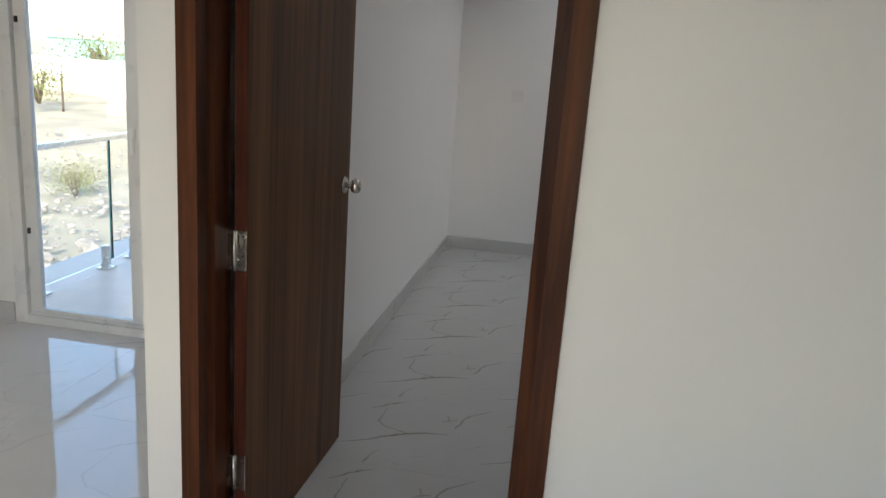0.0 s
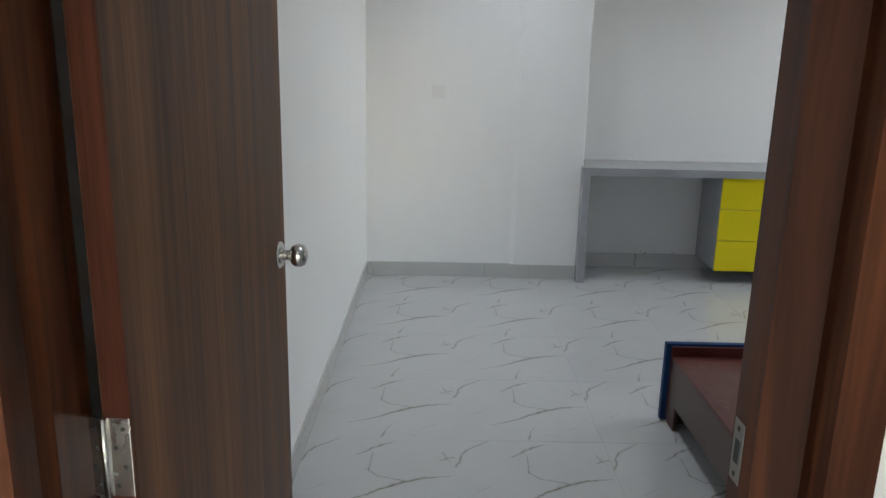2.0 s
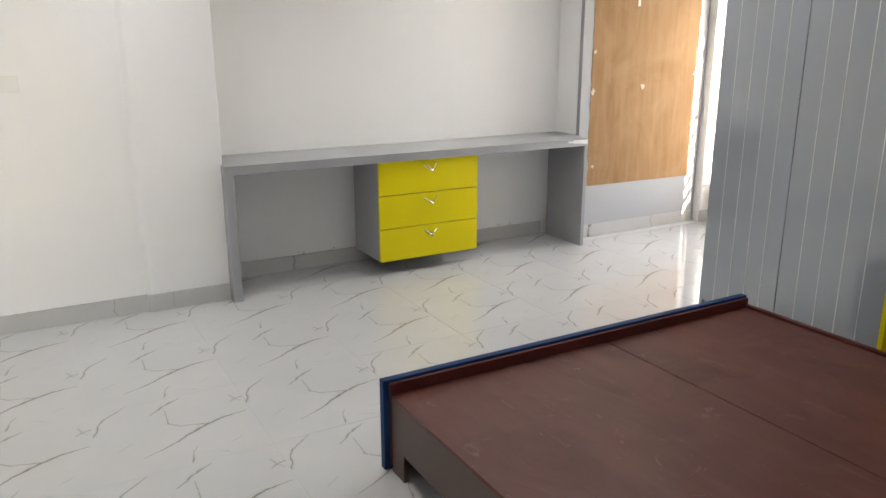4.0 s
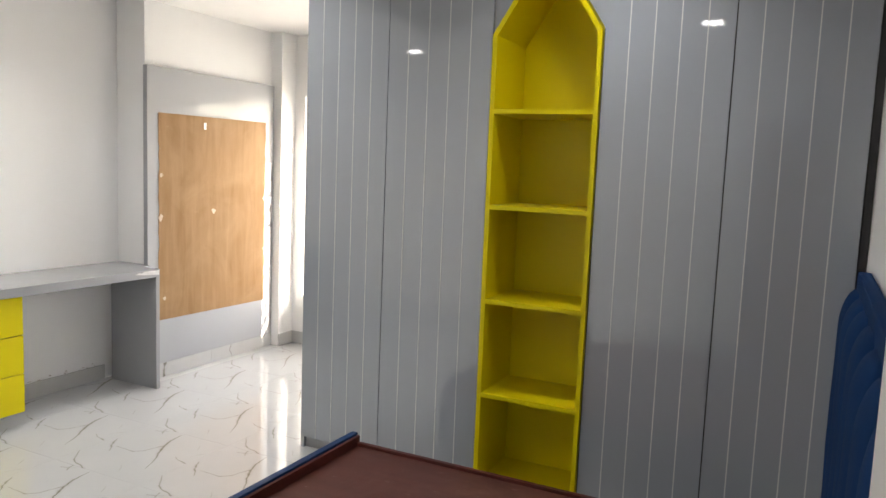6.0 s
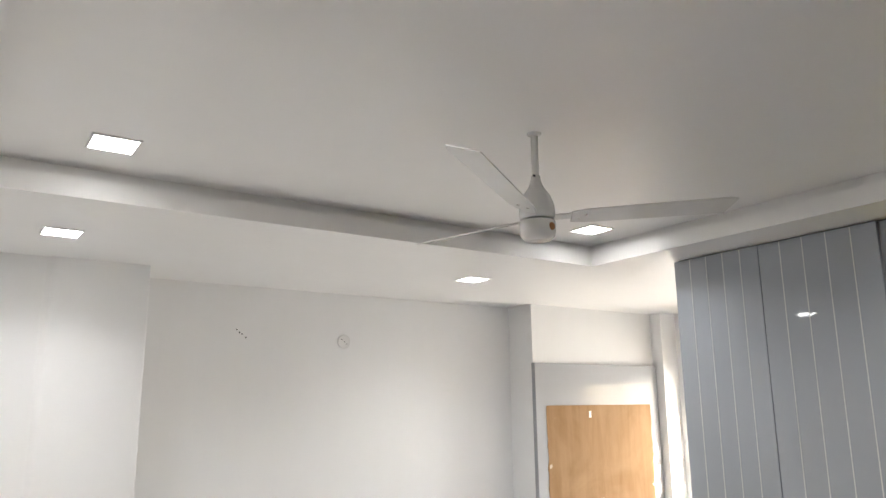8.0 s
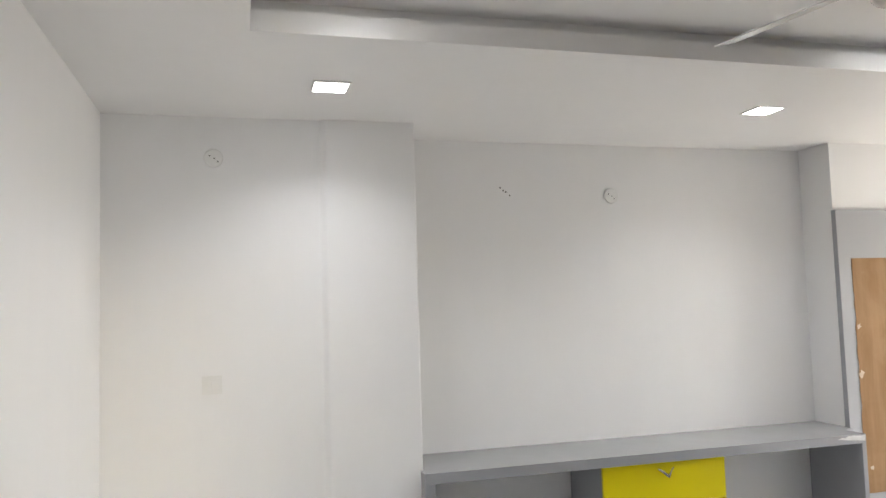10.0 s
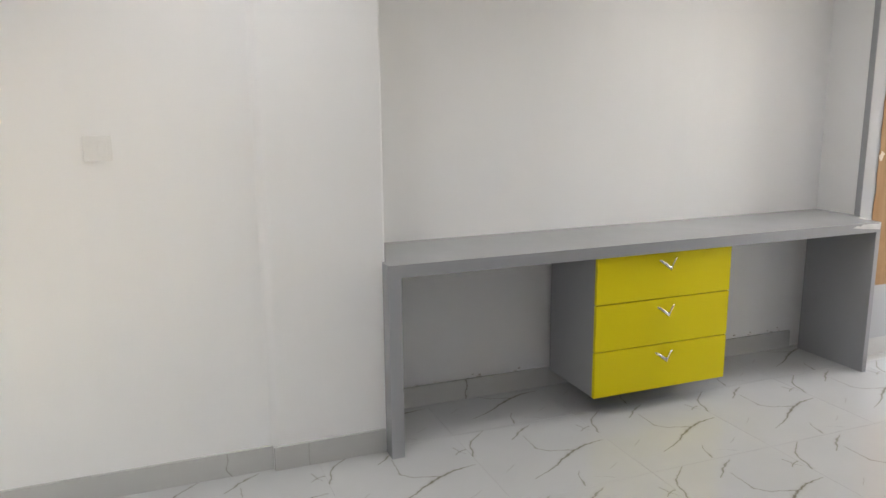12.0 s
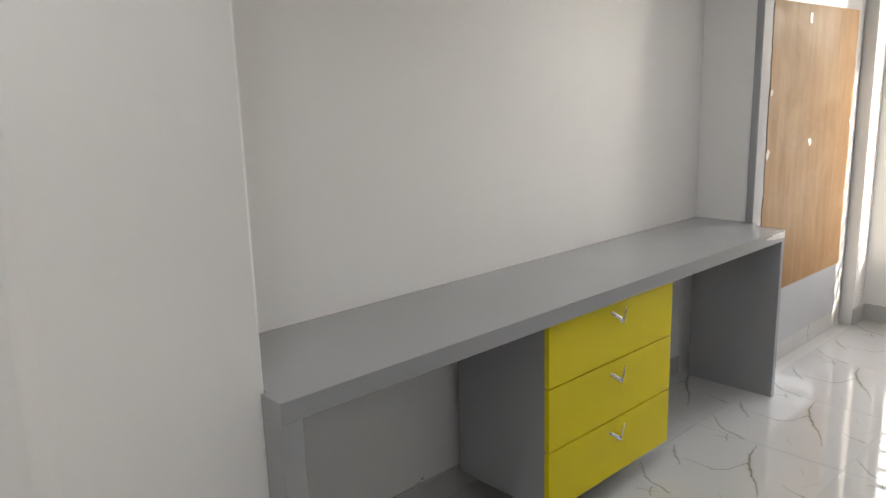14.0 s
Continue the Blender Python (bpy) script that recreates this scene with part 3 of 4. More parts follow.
tagged(part("ground", ground_sheet(), M_EARTH), "dry bare earth building land", "ground", "", "structure")


def rubble():
    rng = random.Random(4)
    bm = bmesh.new()
    for i in range(1500):
        d, a = 9 + 20 * rng.random() ** 1.3, radians(118 + rng.uniform(-24, 26))
        x, y = -2 + d * math.cos(a), -3 + d * math.sin(a)
        s = rng.uniform(0.04, 0.13) * (1.9 if rng.random() < 0.12 else 1)
        z = -3.2 + 0.5 * noise.noise((x * 0.09, y * 0.09, 0)) + min(2.2, max(0.0, (math.hypot(x, y) - 18) * 0.075))
        vs = bmesh.ops.create_icosphere(bm, subdivisions=1, radius=s)["verts"]
        k = Vector((rng.uniform(0.7, 1.3), rng.uniform(0.7, 1.3), rng.uniform(0.4, 0.8)))
        for v in vs:
            v.co = Vector((v.co.x * k.x, v.co.y * k.y, v.co.z * k.z)) * rng.uniform(0.8, 1.15) + Vector((x, y, z + s * 0.2 + 0.25))
    return bm


tagged(part("rubble", rubble(), M_ROCK), "heap of pale broken stones on bare ground", "rubble", "", "stuff")


def shrub(at, r, seed):
    rng = random.Random(seed)
    root = thing("shrub", at, label="dusty green shrub on the bare ground", category="shrub", group="shrubs outside")
    bm = bmesh.new()
    for i in range(5):
        a = rng.uniform(0, 6.28)
        moved_bm = lathe([(0.05 * r, 0), (0.02 * r, 0.9 * r)], 7)
        moved(moved_bm, pose(0, 0, 0, rng.uniform(-25, 25), rng.uniform(-25, 25), 0))
        me = bpy.data.meshes.new("tmp")
        moved_bm.to_mesh(me)
        moved_bm.free()
        bm.from_mesh(me)
        bpy.data.meshes.remove(me)
    part("stem", bm, M_BARK, root)
    bm = bmesh.new()
    for i in range(1500):
        p = Vector((rng.gauss(0, 0.45), rng.gauss(0, 0.45), 0.65 + rng.gauss(0, 0.3))) * r
        if p.z < 0.05:
            continue
        m = Matrix.Translation(p) @ pose(0, 0, 0, rng.uniform(0, 360), rng.uniform(0, 360), rng.uniform(0, 360))
        s = 0.035 * r * rng.uniform(0.6, 1.5)
        vs = [bm.verts.new(m @ Vector(c)) for c in ((-s, 0, 0), (0, -s * 0.5, 0), (s, 0, s * 0.15), (0, s * 0.5, 0))]
        bm.faces.new(vs)
    part("crown", bm, M_LEAFGREEN, root)
    return root


for i, (x, y, z, r) in enumerate(((-13.6, 10.2, -3.2, 0.8), (-13.6, 14.0, -3.2, 0.9), (-24, 26, -1.6, 1.6), (-30, 40, -1.2, 2.6), (-25, 42, -1.2, 2.4), (-20, 44, -1.2, 2.6), (-15, 45, -1.2, 2.4))):
    shrub((x, y, z), r, i)


def far_shed():
    root = thing("shed", (-36, 60, -0.8), label="long teal sheet-metal shed far away", category="building")
    part("wall", boxed(-11, 9, -3, 3, 0, 2.3), M_TEAL, root)
    part("roof", prism([(-3.3, 2.3), (0, 2.8), (3.3, 2.3), (3.3, 2.4), (0, 2.95), (-3.3, 2.4)], -11.3, 9.3, "x"), M_PALEWALL, root)
    for x in (2.5, 6.5):
        part("window", boxed(x - 0.9, x + 0.9, -3.05, -3.0, 0.9, 1.8), M_PALEWALL, root)
    return root


far_shed()
tagged(part("boundary_wall", boxed(-60, 30, 33.0, 33.25, -2.2, 0.4), M_PALEWALL), "long pale boundary wall across the land", "wall", "", "structure")
for x in (-23.5, -19.5, -14.0):
    tagged(part("fence_post", moved(lathe([(0.06, 0), (0.05, 2.2)], 8), Matrix.Translation((x, 27, -2.4))), M_BARK), "thin weathered fence post in bare earth", "post", "fence posts")


# ---- window in the east wall ----
def barred_window():
    root = thing("window_1", (5.77, (WY0 + WY1) / 2, WZ0), label="white-framed window behind horizontal steel security bars", category="window", kind="structure")
    w, h = WY1 - WY0, WZ1 - WZ0
    part("window_frame", boxed(-0.03, 0.03, -w / 2, -w / 2 + 0.05, 0, h), M_UPVC, root)
    part("window_frame", boxed(-0.03, 0.03, w / 2 - 0.05, w / 2, 0, h), M_UPVC, root)
    part("window_frame", boxed(-0.03, 0.03, -w / 2 + 0.05, w / 2 - 0.05, 0, 0.05), M_UPVC, root)
    part("window_frame", boxed(-0.03, 0.03, -w / 2 + 0.05, w / 2 - 0.05, h - 0.05, h), M_UPVC, root)
    part("mullion", boxed(-0.02, 0.02, -0.022, 0.022, 0.05, h - 0.05), M_UPVC, root)
    k = int(h / 0.125)
    for i in range(1, k):
        part("bar", boxed(0.060, 0.080, -w / 2, w / 2, i * 0.125 - 0.012, i * 0.125 + 0.012), M_GRILL, root)
    for y in (-w * 0.36, -w / 4, -w * 0.12, w * 0.12, w / 4, w * 0.36):
        part("bar", boxed(0.080, 0.090, y - 0.006, y + 0.006, 0, h), M_GRILL, root)
    return root


barred_window()


# ---- grey panel with masked glass ----
def wall_panel():
    root = thing("wall_panel", (4.835, 0.105, 0), label="tall glossy grey laminate wall panel beside the desk", category="panel")
    part("board", boxed(-0.645, 0.645, -0.036, 0.0, 0.101, 2.146, bevel=0.0015), M_PANEL, root)
    part("side_edge", boxed(-0.6475, -0.645, -0.035, 0.0, 0.101, 2.145), M_DESK, root)
    return root


wall_panel()


def masking_sheet():
    rng = random.Random(9)
    pts = [(4.287, 0.412), (5.372, 0.404)]
    for i in range(1, 30):
        z = 0.404 + i * 1.441 / 30
        pts.append((5.374 + rng.uniform(-0.006, 0.009), z))
    pts += [(5.378, 1.846), (4.281, 1.842)]
    for i in range(1, 30):
        z = 1.842 - i * 1.43 / 30
        pts.append((4.284 + rng.uniform(-0.007, 0.004), z))
    bm = prism(pts, 0.0655, 0.0675, "y")
    ob = part("masking_sheet", bm, M_PAPER)
    return tagged(ob, "brown protective masking sheet stuck on the grey panel", "masking sheet")


masking_sheet()
tagged(part("paper_tag", boxed(4.700, 4.722, 0.0640, 0.0654, 1.752, 1.800), M_PLASTIC), "small white paper tag on the brown sheet", "tag")


def torn_patch(x, z, r, seed):
    """A scrap of torn, shiny film."""
    rng = random.Random(seed)
    pts = [(x + r * rng.uniform(0.4, 1.2) * math.cos(6.283 * k / 11), z + r * rng.uniform(0.4, 1.2) * math.sin(6.283 * k / 11)) for k in range(11)]
    return tagged(part("torn_film", prism(pts, 0.0642, 0.0654, "y"), M_FILM), "torn pale film scrap on the brown sheet", "film scrap", "film scraps")


M_FILM = plain("shiny_film", (0.62, 0.52, 0.42), 0.12, 0, 0.1, 12, 90, 0.3)
for k, (x, z, r) in enumerate(((4.80, 1.16, 0.022), (4.30, 1.13, 0.026), (4.305, 1.42, 0.018), (5.36, 1.24, 0.014), (5.365, 0.83, 0.012), (4.33, 0.56, 0.014))):
    torn_patch(x, z, r, k)


# ---- wardrobe ----
WX = 3.80


def wardrobe():
    root = thing("wardrobe", (WX, -2.83, 0), label="tall glossy grey fitted wardrobe with thin white vertical inlay lines", category="wardrobe")
    oy = 2.83
    bm = bmesh.new()
    box(bm, 0.022, 0.60, -1.536 + oy, -1.53 + oy - 0.024, 0.0, CEIL - 0.004)
    box(bm, 0.022, 0.60, -2.572 + oy, -1.554 + oy, 0.0, CEIL - 0.004)
    part("carcass", bm, M_DESK, root)
    part("carcass", boxed(0.022, 0.60, -4.136 + oy, -3.083 + oy, 0.0, CEIL - 0.004), M_DESK, root)
    part("end_panel", boxed(0.002, 0.60, -1.5535 + oy, -1.530 + oy, 0.0, CEIL - 0.012), M_GREY, root)
    # backing round the gable of the shelf
    part("gable_panel", prism([(-2.572 + oy, 2.17), (-2.827 + oy, 2.562), (-3.083 + oy, 2.17), (-3.083 + oy, CEIL - 0.006), (-2.572 + oy, CEIL - 0.006)], 0.024, 0.034, "x"), M_GREY, root)
    # near-black strip: the shade under the ceiling, put in as colour
    part("scribe", boxed(0.012, 0.022, -4.136 + oy, -1.556 + oy, CEIL - 0.0075, CEIL - 0.003), M_DARK, root, "dark strip put in for the shadow gap under the ceiling")
    for y0, y1 in ((-2.018, -1.532), (-2.568, -2.022), (-3.6075, -3.087), (-4.105, -3.6120)):
        d = part("door", boxed(0.0, 0.02, y0 + oy, y1 + oy, 0.06, CEIL - 0.008, bevel=0.0012), M_GREY, root)
        for i in range(1, 5):
            y = y1 + (y0 - y1) * i / 5 + oy
            part("inlay_line", boxed(-0.0007, 0.0005, y - 0.0022, y + 0.0022, 0.062, CEIL - 0.010), M_STRIP, d, "thin white inlay line")
    # near-black strips colour in the shade of the shelf gaps and a door joint
    for yg in (-2.5705, -3.0845):
        part("gap_strip", boxed(0.006, 0.022, yg - 0.0025 + oy, yg + 0.0025 + oy, 0.02, 2.17), M_DARK, root, "dark strip put in for the shade beside the shelf")
    part("gap_strip", boxed(0.0204, 0.0217, -3.622 + oy, -3.597 + oy, 0.06, CEIL - 0.022), M_DARK, root, "dark strip put in for the shade in the door joint")
    part("plinth", boxed(0.03, 0.05, -4.13 + oy, -1.54 + oy, 0.0, 0.058), M_DESK, root)
    part("filler", boxed(0.010, 0.022, -4.138 + oy, -4.108 + oy, 0.0, CEIL - 0.01), M_DARK, root, "dark gap strip at the wall")
    return root


wardrobe()


def house_shelf():
    root = thing("bookshelf", (3.785, -2.8275, 0), label="yellow open shelf unit with a pointed house-shaped top", category="shelf")
    w, t, top, apex = 0.2525, 0.022, 2.16, 2.558
    front, deep = 0.0, 0.38
    for s in (-1, 1):
        part("side_board", boxed(front, deep, min(s * w, s * (w - t)), max(s * w, s * (w - t)), 0.03, top, bevel=0.0012), M_YELLOW, root)
        roof = prism([(s * w, top), (0, apex), (0, apex - 0.043), (s * (w - t), top - 0.004)], front, deep, "x")
        part("roof_board", roof, M_YELLOW, root)
    back = prism([(-w + t, 0.03), (w - t, 0.03), (w - t, top), (0, apex - 0.043), (-w + t, top)], deep - 0.012, deep, "x")
    part("back_board", back, M_YELLOW, root)
    for z in (0.03, 0.494, 0.947, 1.391, 1.829):
        part("shelf", boxed(front + 0.002, deep - 0.012, -w + t, w - t, z - 0.022 if z > 0.1 else z, z if z > 0.1 else z + 0.022, bevel=0.001), M_YELLOW, root)
    part("base", boxed(0.035, deep, -w, w, 0.0, 0.03), M_DARK, root)
    return root


house_shelf()


# ---- bed ----
def bed():
    root = thing("bed", (2.42, -3.1, 0), label="low brown wooden bed without mattress, blue foot edge", category="bed")
    ox, oy = -2.42, 3.1
    x0, x1, yf, yh = 1.486, 3.352, -2.158, -4.055
    part("foot_board", boxed(x0 + ox, x1 + ox, yf - 0.030 + oy, yf + oy, 0.002, 0.350, bevel=0.003), M_BLUEBOARD, root, "blue edged foot board")
    part("foot_lining", boxed(x0 + 0.022 + ox, x1 - 0.004 + ox, yf - 0.0450 + oy, yf - 0.0305 + oy, 0.02, 0.340, bevel=0.002), M_RED, root, "dark red inner board")
    # side rails with a foot at each end
    for xs in (x0 + 0.024, x1 - 0.042):
        pts = [(yf - 0.045, 0.0), (yf - 0.045, 0.282), (yh, 0.282), (yh, 0.0), (yh + 0.09, 0.0), (yh + 0.09, 0.105), (yf - 0.135, 0.105), (yf - 0.135, 0.0)]
        part("side_rail", prism([(a + oy, b2) for a, b2 in pts], xs + ox, xs + 0.018 + ox, "x"), M_BROWN, root)
    part("inner_leg", boxed(x0 + 0.044 + ox, x0 + 0.13 + ox, yf - 0.065 + oy, yf - 0.046 + oy, 0.0, 0.26), M_BROWN, root)
    for a, b2 in ((x0 + 0.024, 2.487), (2.4925, x1 - 0.024)):
        part("deck_board", boxed(a + ox, b2 + ox, yh + oy, yf - 0.0455 + oy, 0.2825, 0.2985, bevel=0.002), M_DECK, root, "reddish-brown dusty deck board with scuffs")
    part("edge_lip", boxed(x1 - 0.0235 + ox, x1 - 0.002 + ox, yh + oy, yf - 0.0455 + oy, 0.11, 0.312, bevel=0.003), M_RED, root, "dark raised edge lip")
    # channel-tufted headboard
    hx0, hx1, n = 1.48, 3.42, 8
    part("headboard_frame", boxed(hx0 + ox, hx1 + ox, -4.134 + oy, -4.093 + oy, 0.0, 1.268, bevel=0.010), M_BLUE, root, "blue fabric headboard back and top band")
    w = (hx1 - hx0 - 0.006) / n
    rng = random.Random(2)
    for i in range(n):
        bm = bmesh.new()
        cx = hx0 + 0.003 + (i + 0.5) * w + ox
        top = 1.222 + rng.uniform(-0.008, 0.004)
        zs = [0.27, 0.28, 0.4, 0.55, 0.7, 0.85, 1.0, 1.06] + [1.10 + (top - 1.10) * math.sin(math.pi / 2 * k / 8) for k in range(9)]
        rings = []
        for z in zs:
            k = 1.0 if z <= 1.10 else math.sqrt(max(0.0, 1 - ((z - 1.10) / (top - 1.10)) ** 2))
            row = []
            for j in range(13):
                a = math.pi * j / 12
                wob = 1 + 0.10 * noise.noise((i * 3.1 + j * 0.2, z * 5, 1.7))
                deep = 0.050 * math.sin(a) ** 0.8 * (0.10 + 0.90 * k) * wob
                row.append(bm.verts.new((cx - math.cos(a) * w * 0.5 * (0.45 + 0.55 * k ** 0.8), -4.0955 + oy + deep, z)))
            rings.append(row)
        for a, b2 in zip(rings, rings[1:]):
            for j in range(12):
                bm.faces.new((a[j], a[j + 1], b2[j + 1], b2[j])).smooth = True
        bmesh.ops.recalc_face_normals(bm, faces=bm.faces)
        part("headboard_channel", bm, M_BLUE, root)
    return root


bed()


# ---- desk and drawers ----
def desk():
    root = thing("desk", (2.8, 0.1, 0), label="long grey laminate study desk fitted in a wall recess", category="desk")
    ox, oy = -2.8, -0.1
    top = [(1.482, -0.112), (4.125, -0.112), (4.125, 0.035), (4.186, 0.045), (4.186, 0.103), (4.201, 0.104), (4.201, BACK - 0.002), (1.499, BACK - 0.002), (1.499, -0.030), (1.482, -0.030)]
    part("desktop", prism([(a + ox, b2 + oy) for a, b2 in top], 0.758, 0.81), M_DESK, root)
    post = [(1.482, -0.112), (1.536, -0.112), (1.536, BACK - 0.013), (1.499, BACK - 0.013), (1.499, -0.030), (1.482, -0.030)]
    part("leg_panel", prism([(a + ox, b2 + oy) for a, b2 in post], 0.0, 0.7575), M_DESK, root)
    part("leg_panel", boxed(4.096 + ox, 4.125 + ox, -0.112 + oy, 0.318 + oy, 0.0, 0.7575, bevel=0.0015), M_DESK, root)
    return root


desk()


def loose_film():
    """Peeling protective film along the front edge of the desk."""
    rng = random.Random(5)
    pts = [(3.93, 0.790), (4.00, 0.781), (4.06, 0.777), (4.118, 0.772), (4.121, 0.806)] + [(4.10 - 0.02 * k, 0.8 + rng.uniform(-0.006, 0.006)) for k in range(8)]
    return tagged(part("loose_film", prism(pts, -0.1142, -0.1124, "y"), plain("peeling_film", (0.66, 0.66, 0.66), 0.15, 0, 0.08, 20, 120, 0.4)), "peeling pale protective film on the desk edge", "film scrap")


loose_film()


def bird_handle(parent, x, z, y):
    """A cast handle like a bird with spread wings: two tapering arms from a low middle."""
    bm = bmesh.new()
    arms = ([(-0.056, 0.020, 0.005), (-0.036, 0.009, 0.0075), (-0.014, -0.008, 0.009), (0.004, -0.021, 0.009)],
            [(0.004, -0.021, 0.009), (0.014, -0.002, 0.0085), (0.024, 0.014, 0.007), (0.036, 0.023, 0.005)])
    for arm in arms:
        rings = []
        for u, v, r in arm:
            d = 0.022 - abs(u) * 0.18
            ring = [bm.verts.new((x + u + 0.0 * a, y - d - 0.45 * r * math.cos(a), z + v + r * math.sin(a))) for a in [k * math.pi / 4 for k in range(8)]]
            rings.append(ring)
        for a, b2 in zip(rings, rings[1:]):
            for j in range(8):
                bm.faces.new((a[j], a[(j + 1) % 8], b2[(j + 1) % 8], b2[j])).smooth = True
        bm.faces.new(rings[0])
        bm.faces.new(rings[-1])
    me = bpy.data.meshes.new("tmp")
    stem = lathe([(0.005, 0.0), (0.004, 0.02)], 10)
    moved(stem, Matrix.Translation((x + 0.002, y, z - 0.012)) @ pose(0, 0, 0, 90))
    stem.to_mesh(me)
    stem.free()
    bm.from_mesh(me)
    bpy.data.meshes.remove(me)
    bmesh.ops.recalc_face_normals(bm, faces=bm.faces)
    return part("handle", bm, M_CHROME, parent, "silver bird-shaped handle")


def drawer_unit():
    root = thing("drawer_unit", (2.818, 0.1, 0.099), label="grey hanging drawer unit with three bright yellow drawers under the desk", category="drawers")
    ox, oy, oz = -2.818, -0.1, -0.099
    part("body", boxed(2.453 + ox, 3.183 + ox, -0.069 + oy, 0.33 + oy, 0.1 + oz, 0.7572 + oz, bevel=0.001), M_DESK, root)
    for i in range(3):
        z0 = 0.099 + i * 0.2195
        d = part("drawer_front", boxed(2.449 + ox, 3.187 + ox, -0.088 + oy, -0.0695 + oy, z0 + 0.0015 + oz, z0 + 0.2158 + oz, bevel=0.0012), M_YELLOW, root, "yellow drawer front")
        bird_handle(d, 2.824 + ox, z0 + 0.163 + oz, -0.088 + oy)
    return root


drawer_unit()


# ---- ceiling fan and downlights ----
def ceiling_fan():
    cx, cy = 2.167, -2.313
    root = thing("ceiling_fan", (cx, cy, TRAY), label="white three-blade ceiling fan at rest on a short rod", category="ceiling fan")
    part("canopy", lathe([(0.014, -0.010), (0.022, -0.005), (0.024, 0.0)], 28), M_FAN, root)
    part("rod", lathe([(0.0115, -0.16), (0.0115, -0.008)], 18), M_FAN, root)
    part("upper_cover", lathe([(0.054, -0.292), (0.058, -0.272), (0.056, -0.245), (0.044, -0.212), (0.024, -0.185), (0.016, -0.16), (0.014, -0.145), (0.0125, -0.144)], 32), M_FAN, root)
    part("motor", lathe([(0.03, -0.362), (0.046, -0.357), (0.055, -0.345), (0.058, -0.33), (0.058, -0.300), (0.05, -0.296)], 36), M_FAN, root)
    part("badge", moved(lathe([(0.014, 0), (0.012, 0.003)], 20, "x"), pose(0, 0, -0.322, 0, 0, -78) @ Matrix.Translation((0.056, 0, 0))), plain("badge_enamel", (0.35, 0.14, 0.03), 0.3), root, "small round coloured badge")
    part("set_screw", moved(lathe([(0.004, 0), (0.004, 0.012)], 8, "x"), pose(0, 0, -0.15, 0, 0, 215) @ Matrix.Translation((0.011, 0, 0))), M_DARK, root)
    for ang in (93, 212, 325):
        m = pose(0, 0, -0.290, 0, 0, ang) @ pose(0, 0, 0, 0, -3.5, 0) @ pose(0, 0, 0, -15, 0, 0)
        bm = prism([(0.11, -0.032), (0.16, -0.043), (0.61, -0.050), (0.635, -0.04), (0.61, 0.046), (0.16, 0.040), (0.11, 0.030)], -0.002, 0.002)
        b2 = part("blade", moved(bm, m), M_FAN, root)
        arm = prism([(0.04, -0.018), (0.10, -0.016), (0.17, -0.03), (0.17, 0.03), (0.10, 0.016), (0.04, 0.018)], 0.0025, 0.0055)
        part("blade_arm", moved(arm, m), M_FAN, b2)
        for u in (0.135, 0.155):
            part("screw", moved(lathe([(0.005, -0.0045), (0.005, -0.002)], 8), m @ Matrix.Translation((u, 0.012 if u < 0.14 else -0.012, 0))), M_CHROME, b2)
    return root


ceiling_fan()


def downlight():
    root = thing("downlight", (0, 0, 0), label="square white recessed ceiling downlight, switched on", category="downlight", group="ceiling downlights")
    w = 0.078
    for x0, x1, y0, y1 in ((-w, w, -w, -w + 0.008), (-w, w, w - 0.008, w), (-w, -w + 0.008, -w + 0.008, w - 0.008), (w - 0.008, w, -w + 0.008, w - 0.008)):
        part("bezel", boxed(x0, x1, y0, y1, -0.006, 0.0), M_PLASTIC, root)
    part("diffuser", boxed(-w + 0.008, w - 0.008, -w + 0.008, w - 0.008, -0.004, -0.001), M_LAMP, root)
    return root


SPOTS = ((3.288, -1.45, TRAY), (1.032, -1.49, TRAY), (3.31, -3.14, TRAY), (1.032, -3.14, TRAY), (3.205, -0.54, CEIL), (1.0, -0.60, CEIL))
first = downlight()
for i, (x, y, z) in enumerate(SPOTS):
    m = Matrix.Translation((x, y, z))
    if i:
        copy_thing(first, m)
    else:
        first.matrix_basis = m
    area_lamp("downlight_beam", (x, y, z - 0.012), (x, y, 0), 0.14, 0.14, DOWNLIGHT_W, (0.96, 0.965, 1.0), 132)


# ---- small fittings ----
def switch_plate():
    root = thing("switch_plate", (0.490, 0.0, 1.289), label="small white square switch plate on the wall", category="switch")
    part("plate", boxed(-0.046, 0.046, -0.012, 0.0, -0.043, 0.043, bevel=0.003), M_PLASTIC, root)
    part("rocker", boxed(0.002, 0.030, -0.0165, -0.012, -0.026, 0.026, bevel=0.002), M_PLASTIC, root)
    part("blank", boxed(-0.030, -0.002, -0.0150, -0.012, -0.026, 0.026, bevel=0.001), M_PLASTIC, root)
    return root


switch_plate()


def round_plate(x, y, z):
    root = thing("round_cover", (x, y, z), label="round white cover plate with wire holes on the wall", category="cover plate", group="round wall covers")
    part("plate", moved(lathe([(0.046, 0.0), (0.046, 0.004), (0.04, 0.007)], 28), pose(0, 0, 0, 90)), M_PLASTIC, root)
    for dx, dz in ((-0.018, 0.012), (0.004, -0.002), (0.02, -0.016)):
        part("hole", moved(lathe([(0.004, 0.0065), (0.003, 0.008)], 8), pose(dx, 0, dz, 90)), M_DARK, root)
    return root


round_plate(2.815, BACK, 2.262)
round_plate(0.504, 0.0, 2.372)
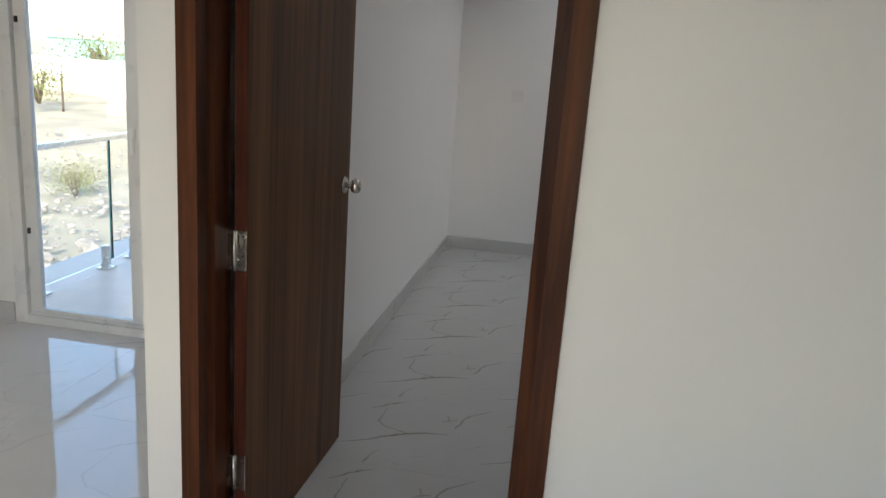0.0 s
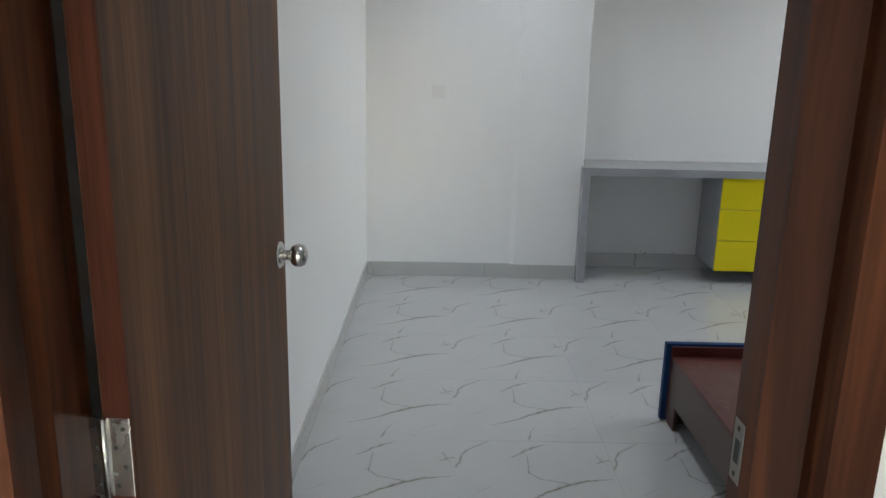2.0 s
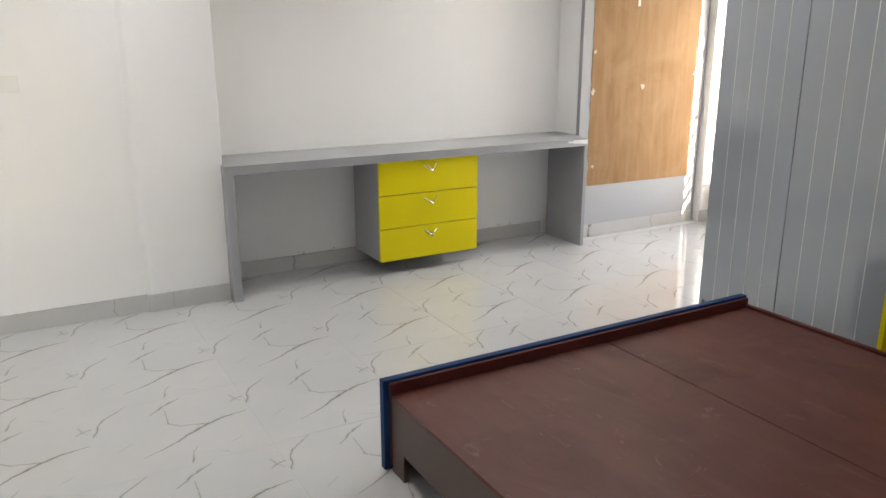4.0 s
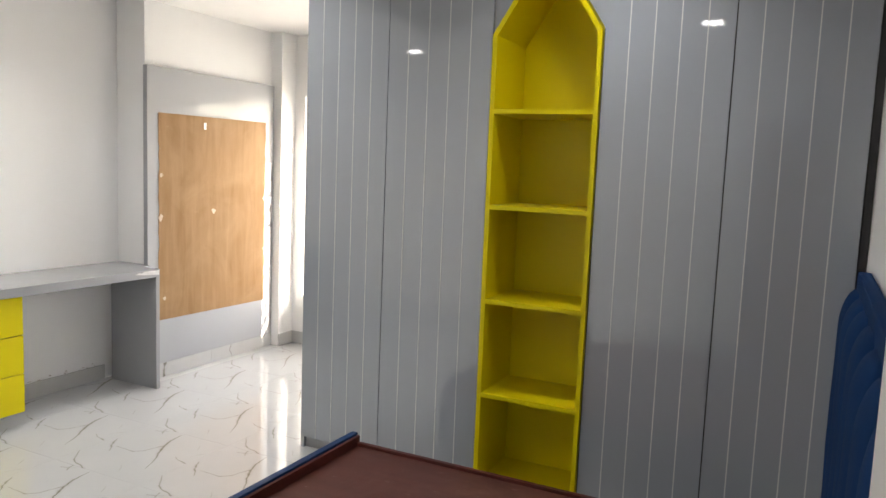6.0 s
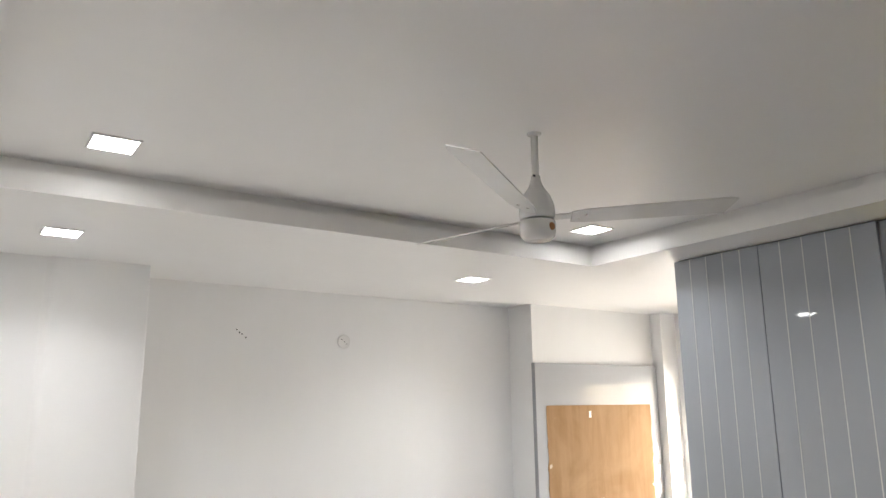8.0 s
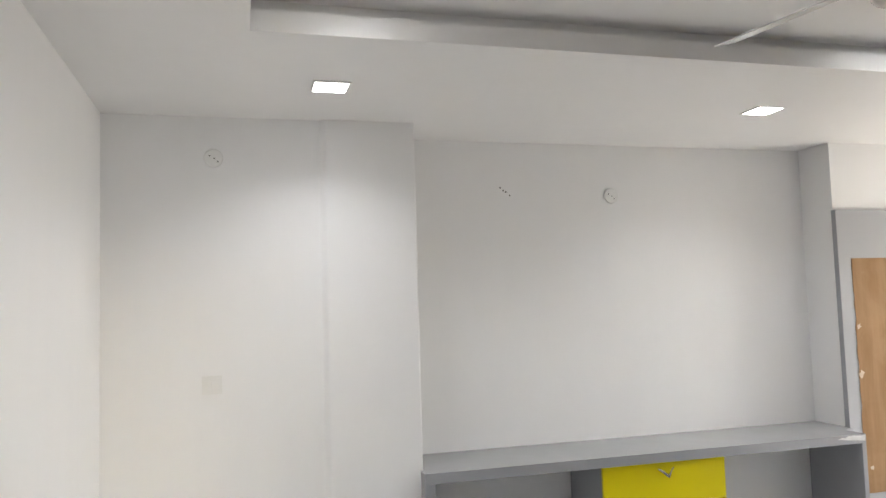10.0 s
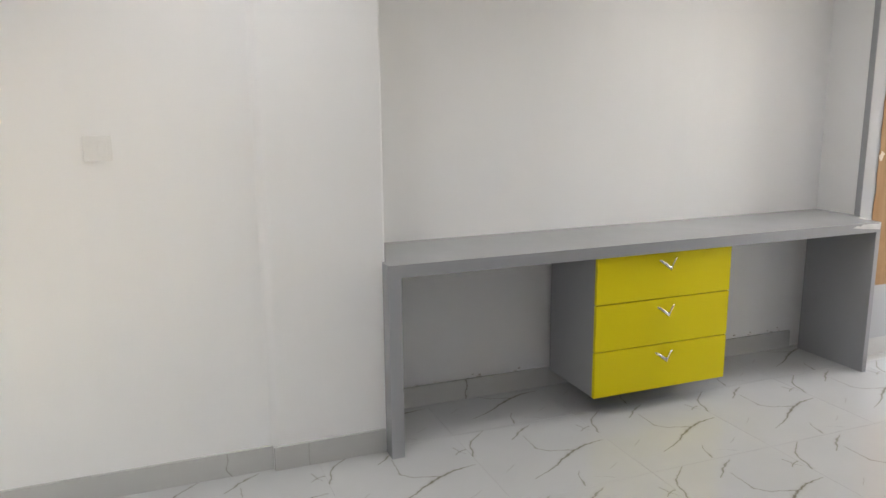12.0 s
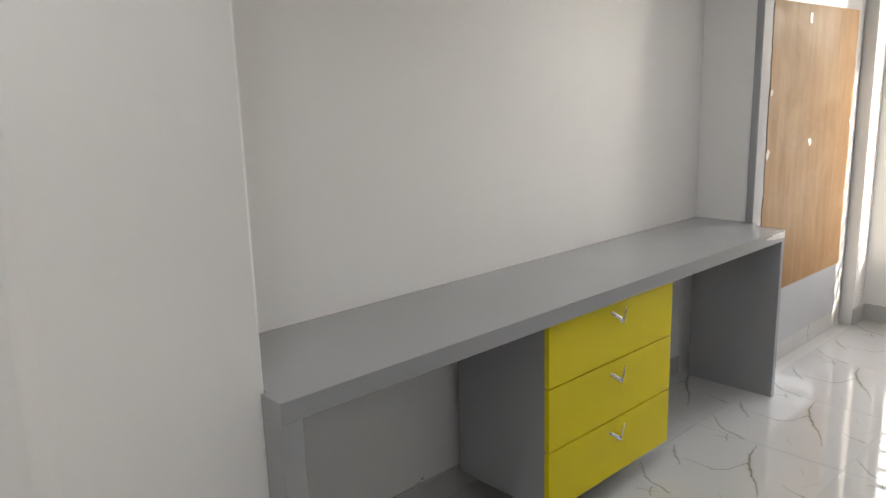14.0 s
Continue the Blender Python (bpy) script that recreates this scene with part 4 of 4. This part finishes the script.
for i, (dx, dz) in enumerate(((0, 0), (0.018, -0.016), (0.034, -0.024), (0.058, -0.044))):
    tagged(part("drill_hole", moved(lathe([(0.005, 0.0), (0.004, 0.003)], 8), pose(2.10 + dx, BACK, 2.305 + dz, 90)), M_DARK), "small dark drilled hole in the white wall", "hole", "drilled holes")


def smudges():
    """Torn paint and mortar marks along the top of the recess skirting."""
    rng = random.Random(11)
    bm = bmesh.new()
    for i in range(18):
        x = rng.choice((rng.uniform(3.3, 4.05), rng.uniform(1.6, 2.4), rng.uniform(3.6, 4.05)))
        z = 0.103 + abs(rng.gauss(0, 0.008))
        k, w, h = rng.randint(5, 7), rng.uniform(0.004, 0.022), rng.uniform(0.002, 0.006)
        ring = [(x + w * math.cos(6.283 * j / k) * rng.uniform(0.6, 1), z + h * math.sin(6.283 * j / k) * rng.uniform(0.6, 1)) for j in range(k)]
        front = [bm.verts.new((a, BACK - 0.0012, c)) for a, c in ring]
        back = [bm.verts.new((a, BACK, c)) for a, c in ring]
        bm.faces.new(front)
        for j in range(k):
            bm.faces.new((front[j], front[(j + 1) % k], back[(j + 1) % k], back[j]))
    bmesh.ops.recalc_face_normals(bm, faces=bm.faces)
    return bm


tagged(part("mortar_smudge", smudges(), plain("mortar_mark", (0.50, 0.465, 0.42), 0.9)), "small brown mortar smudges above the skirting", "smudge", "", "stuff")


# ---- tiles, last ----
def lay(parent, material, x0, x1, y0, y1, ax, ay, s, z=0.0, level=0):
    """Whole tiles on a grid through (ax, ay), cut pieces along the edges."""
    kinds = {}
    i0, i1 = math.floor((x0 - ax) / s), math.ceil((x1 - ax) / s)
    j0, j1 = math.floor((y0 - ay) / s), math.ceil((y1 - ay) / s)
    for i in range(i0, i1):
        for j in range(j0, j1):
            a0, a1 = max(x0, ax + i * s), min(x1, ax + (i + 1) * s)
            b0, b1 = max(y0, ay + j * s), min(y1, ay + (j + 1) * s)
            if a1 - a0 < 0.01 or b1 - b0 < 0.01:
                continue
            cx, cy = ax + (i + 0.5) * s, ay + (j + 0.5) * s
            key = tuple(round(v, 4) for v in (a0 - cx, a1 - cx, b0 - cy, b1 - cy))
            if key not in kinds:
                kinds[key] = mesh_of("tile", boxed(key[0] + 0.0007, key[1] - 0.0007, key[2] + 0.0007, key[3] - 0.0007, -0.001, 0.0), material)
            ob = new("tile", kinds[key])
            ob.location = (cx, cy, z)
            ob.parent = parent


lay(floor, M_TILE, 0.0, 5.67, -4.30, 0.0, 0.596, -2.402, 0.6)
lay(floor, M_TILE, 1.497, 4.203, 0.0, BACK, 0.596, -2.402, 0.6)
lay(hall_floor, M_HALLTILE, -3.4, 4.42, -9.2, -4.30, -0.3, -4.36, 0.8)
lay(box_bay, M_HALLTILE, -3.4, -0.07, -4.30, -2.72, -0.3, -4.36, 0.8)
lay(balcony, M_BALC, -2.42, -0.07, -2.57, 1.6, -2.045, -2.13, 0.6, -0.002)
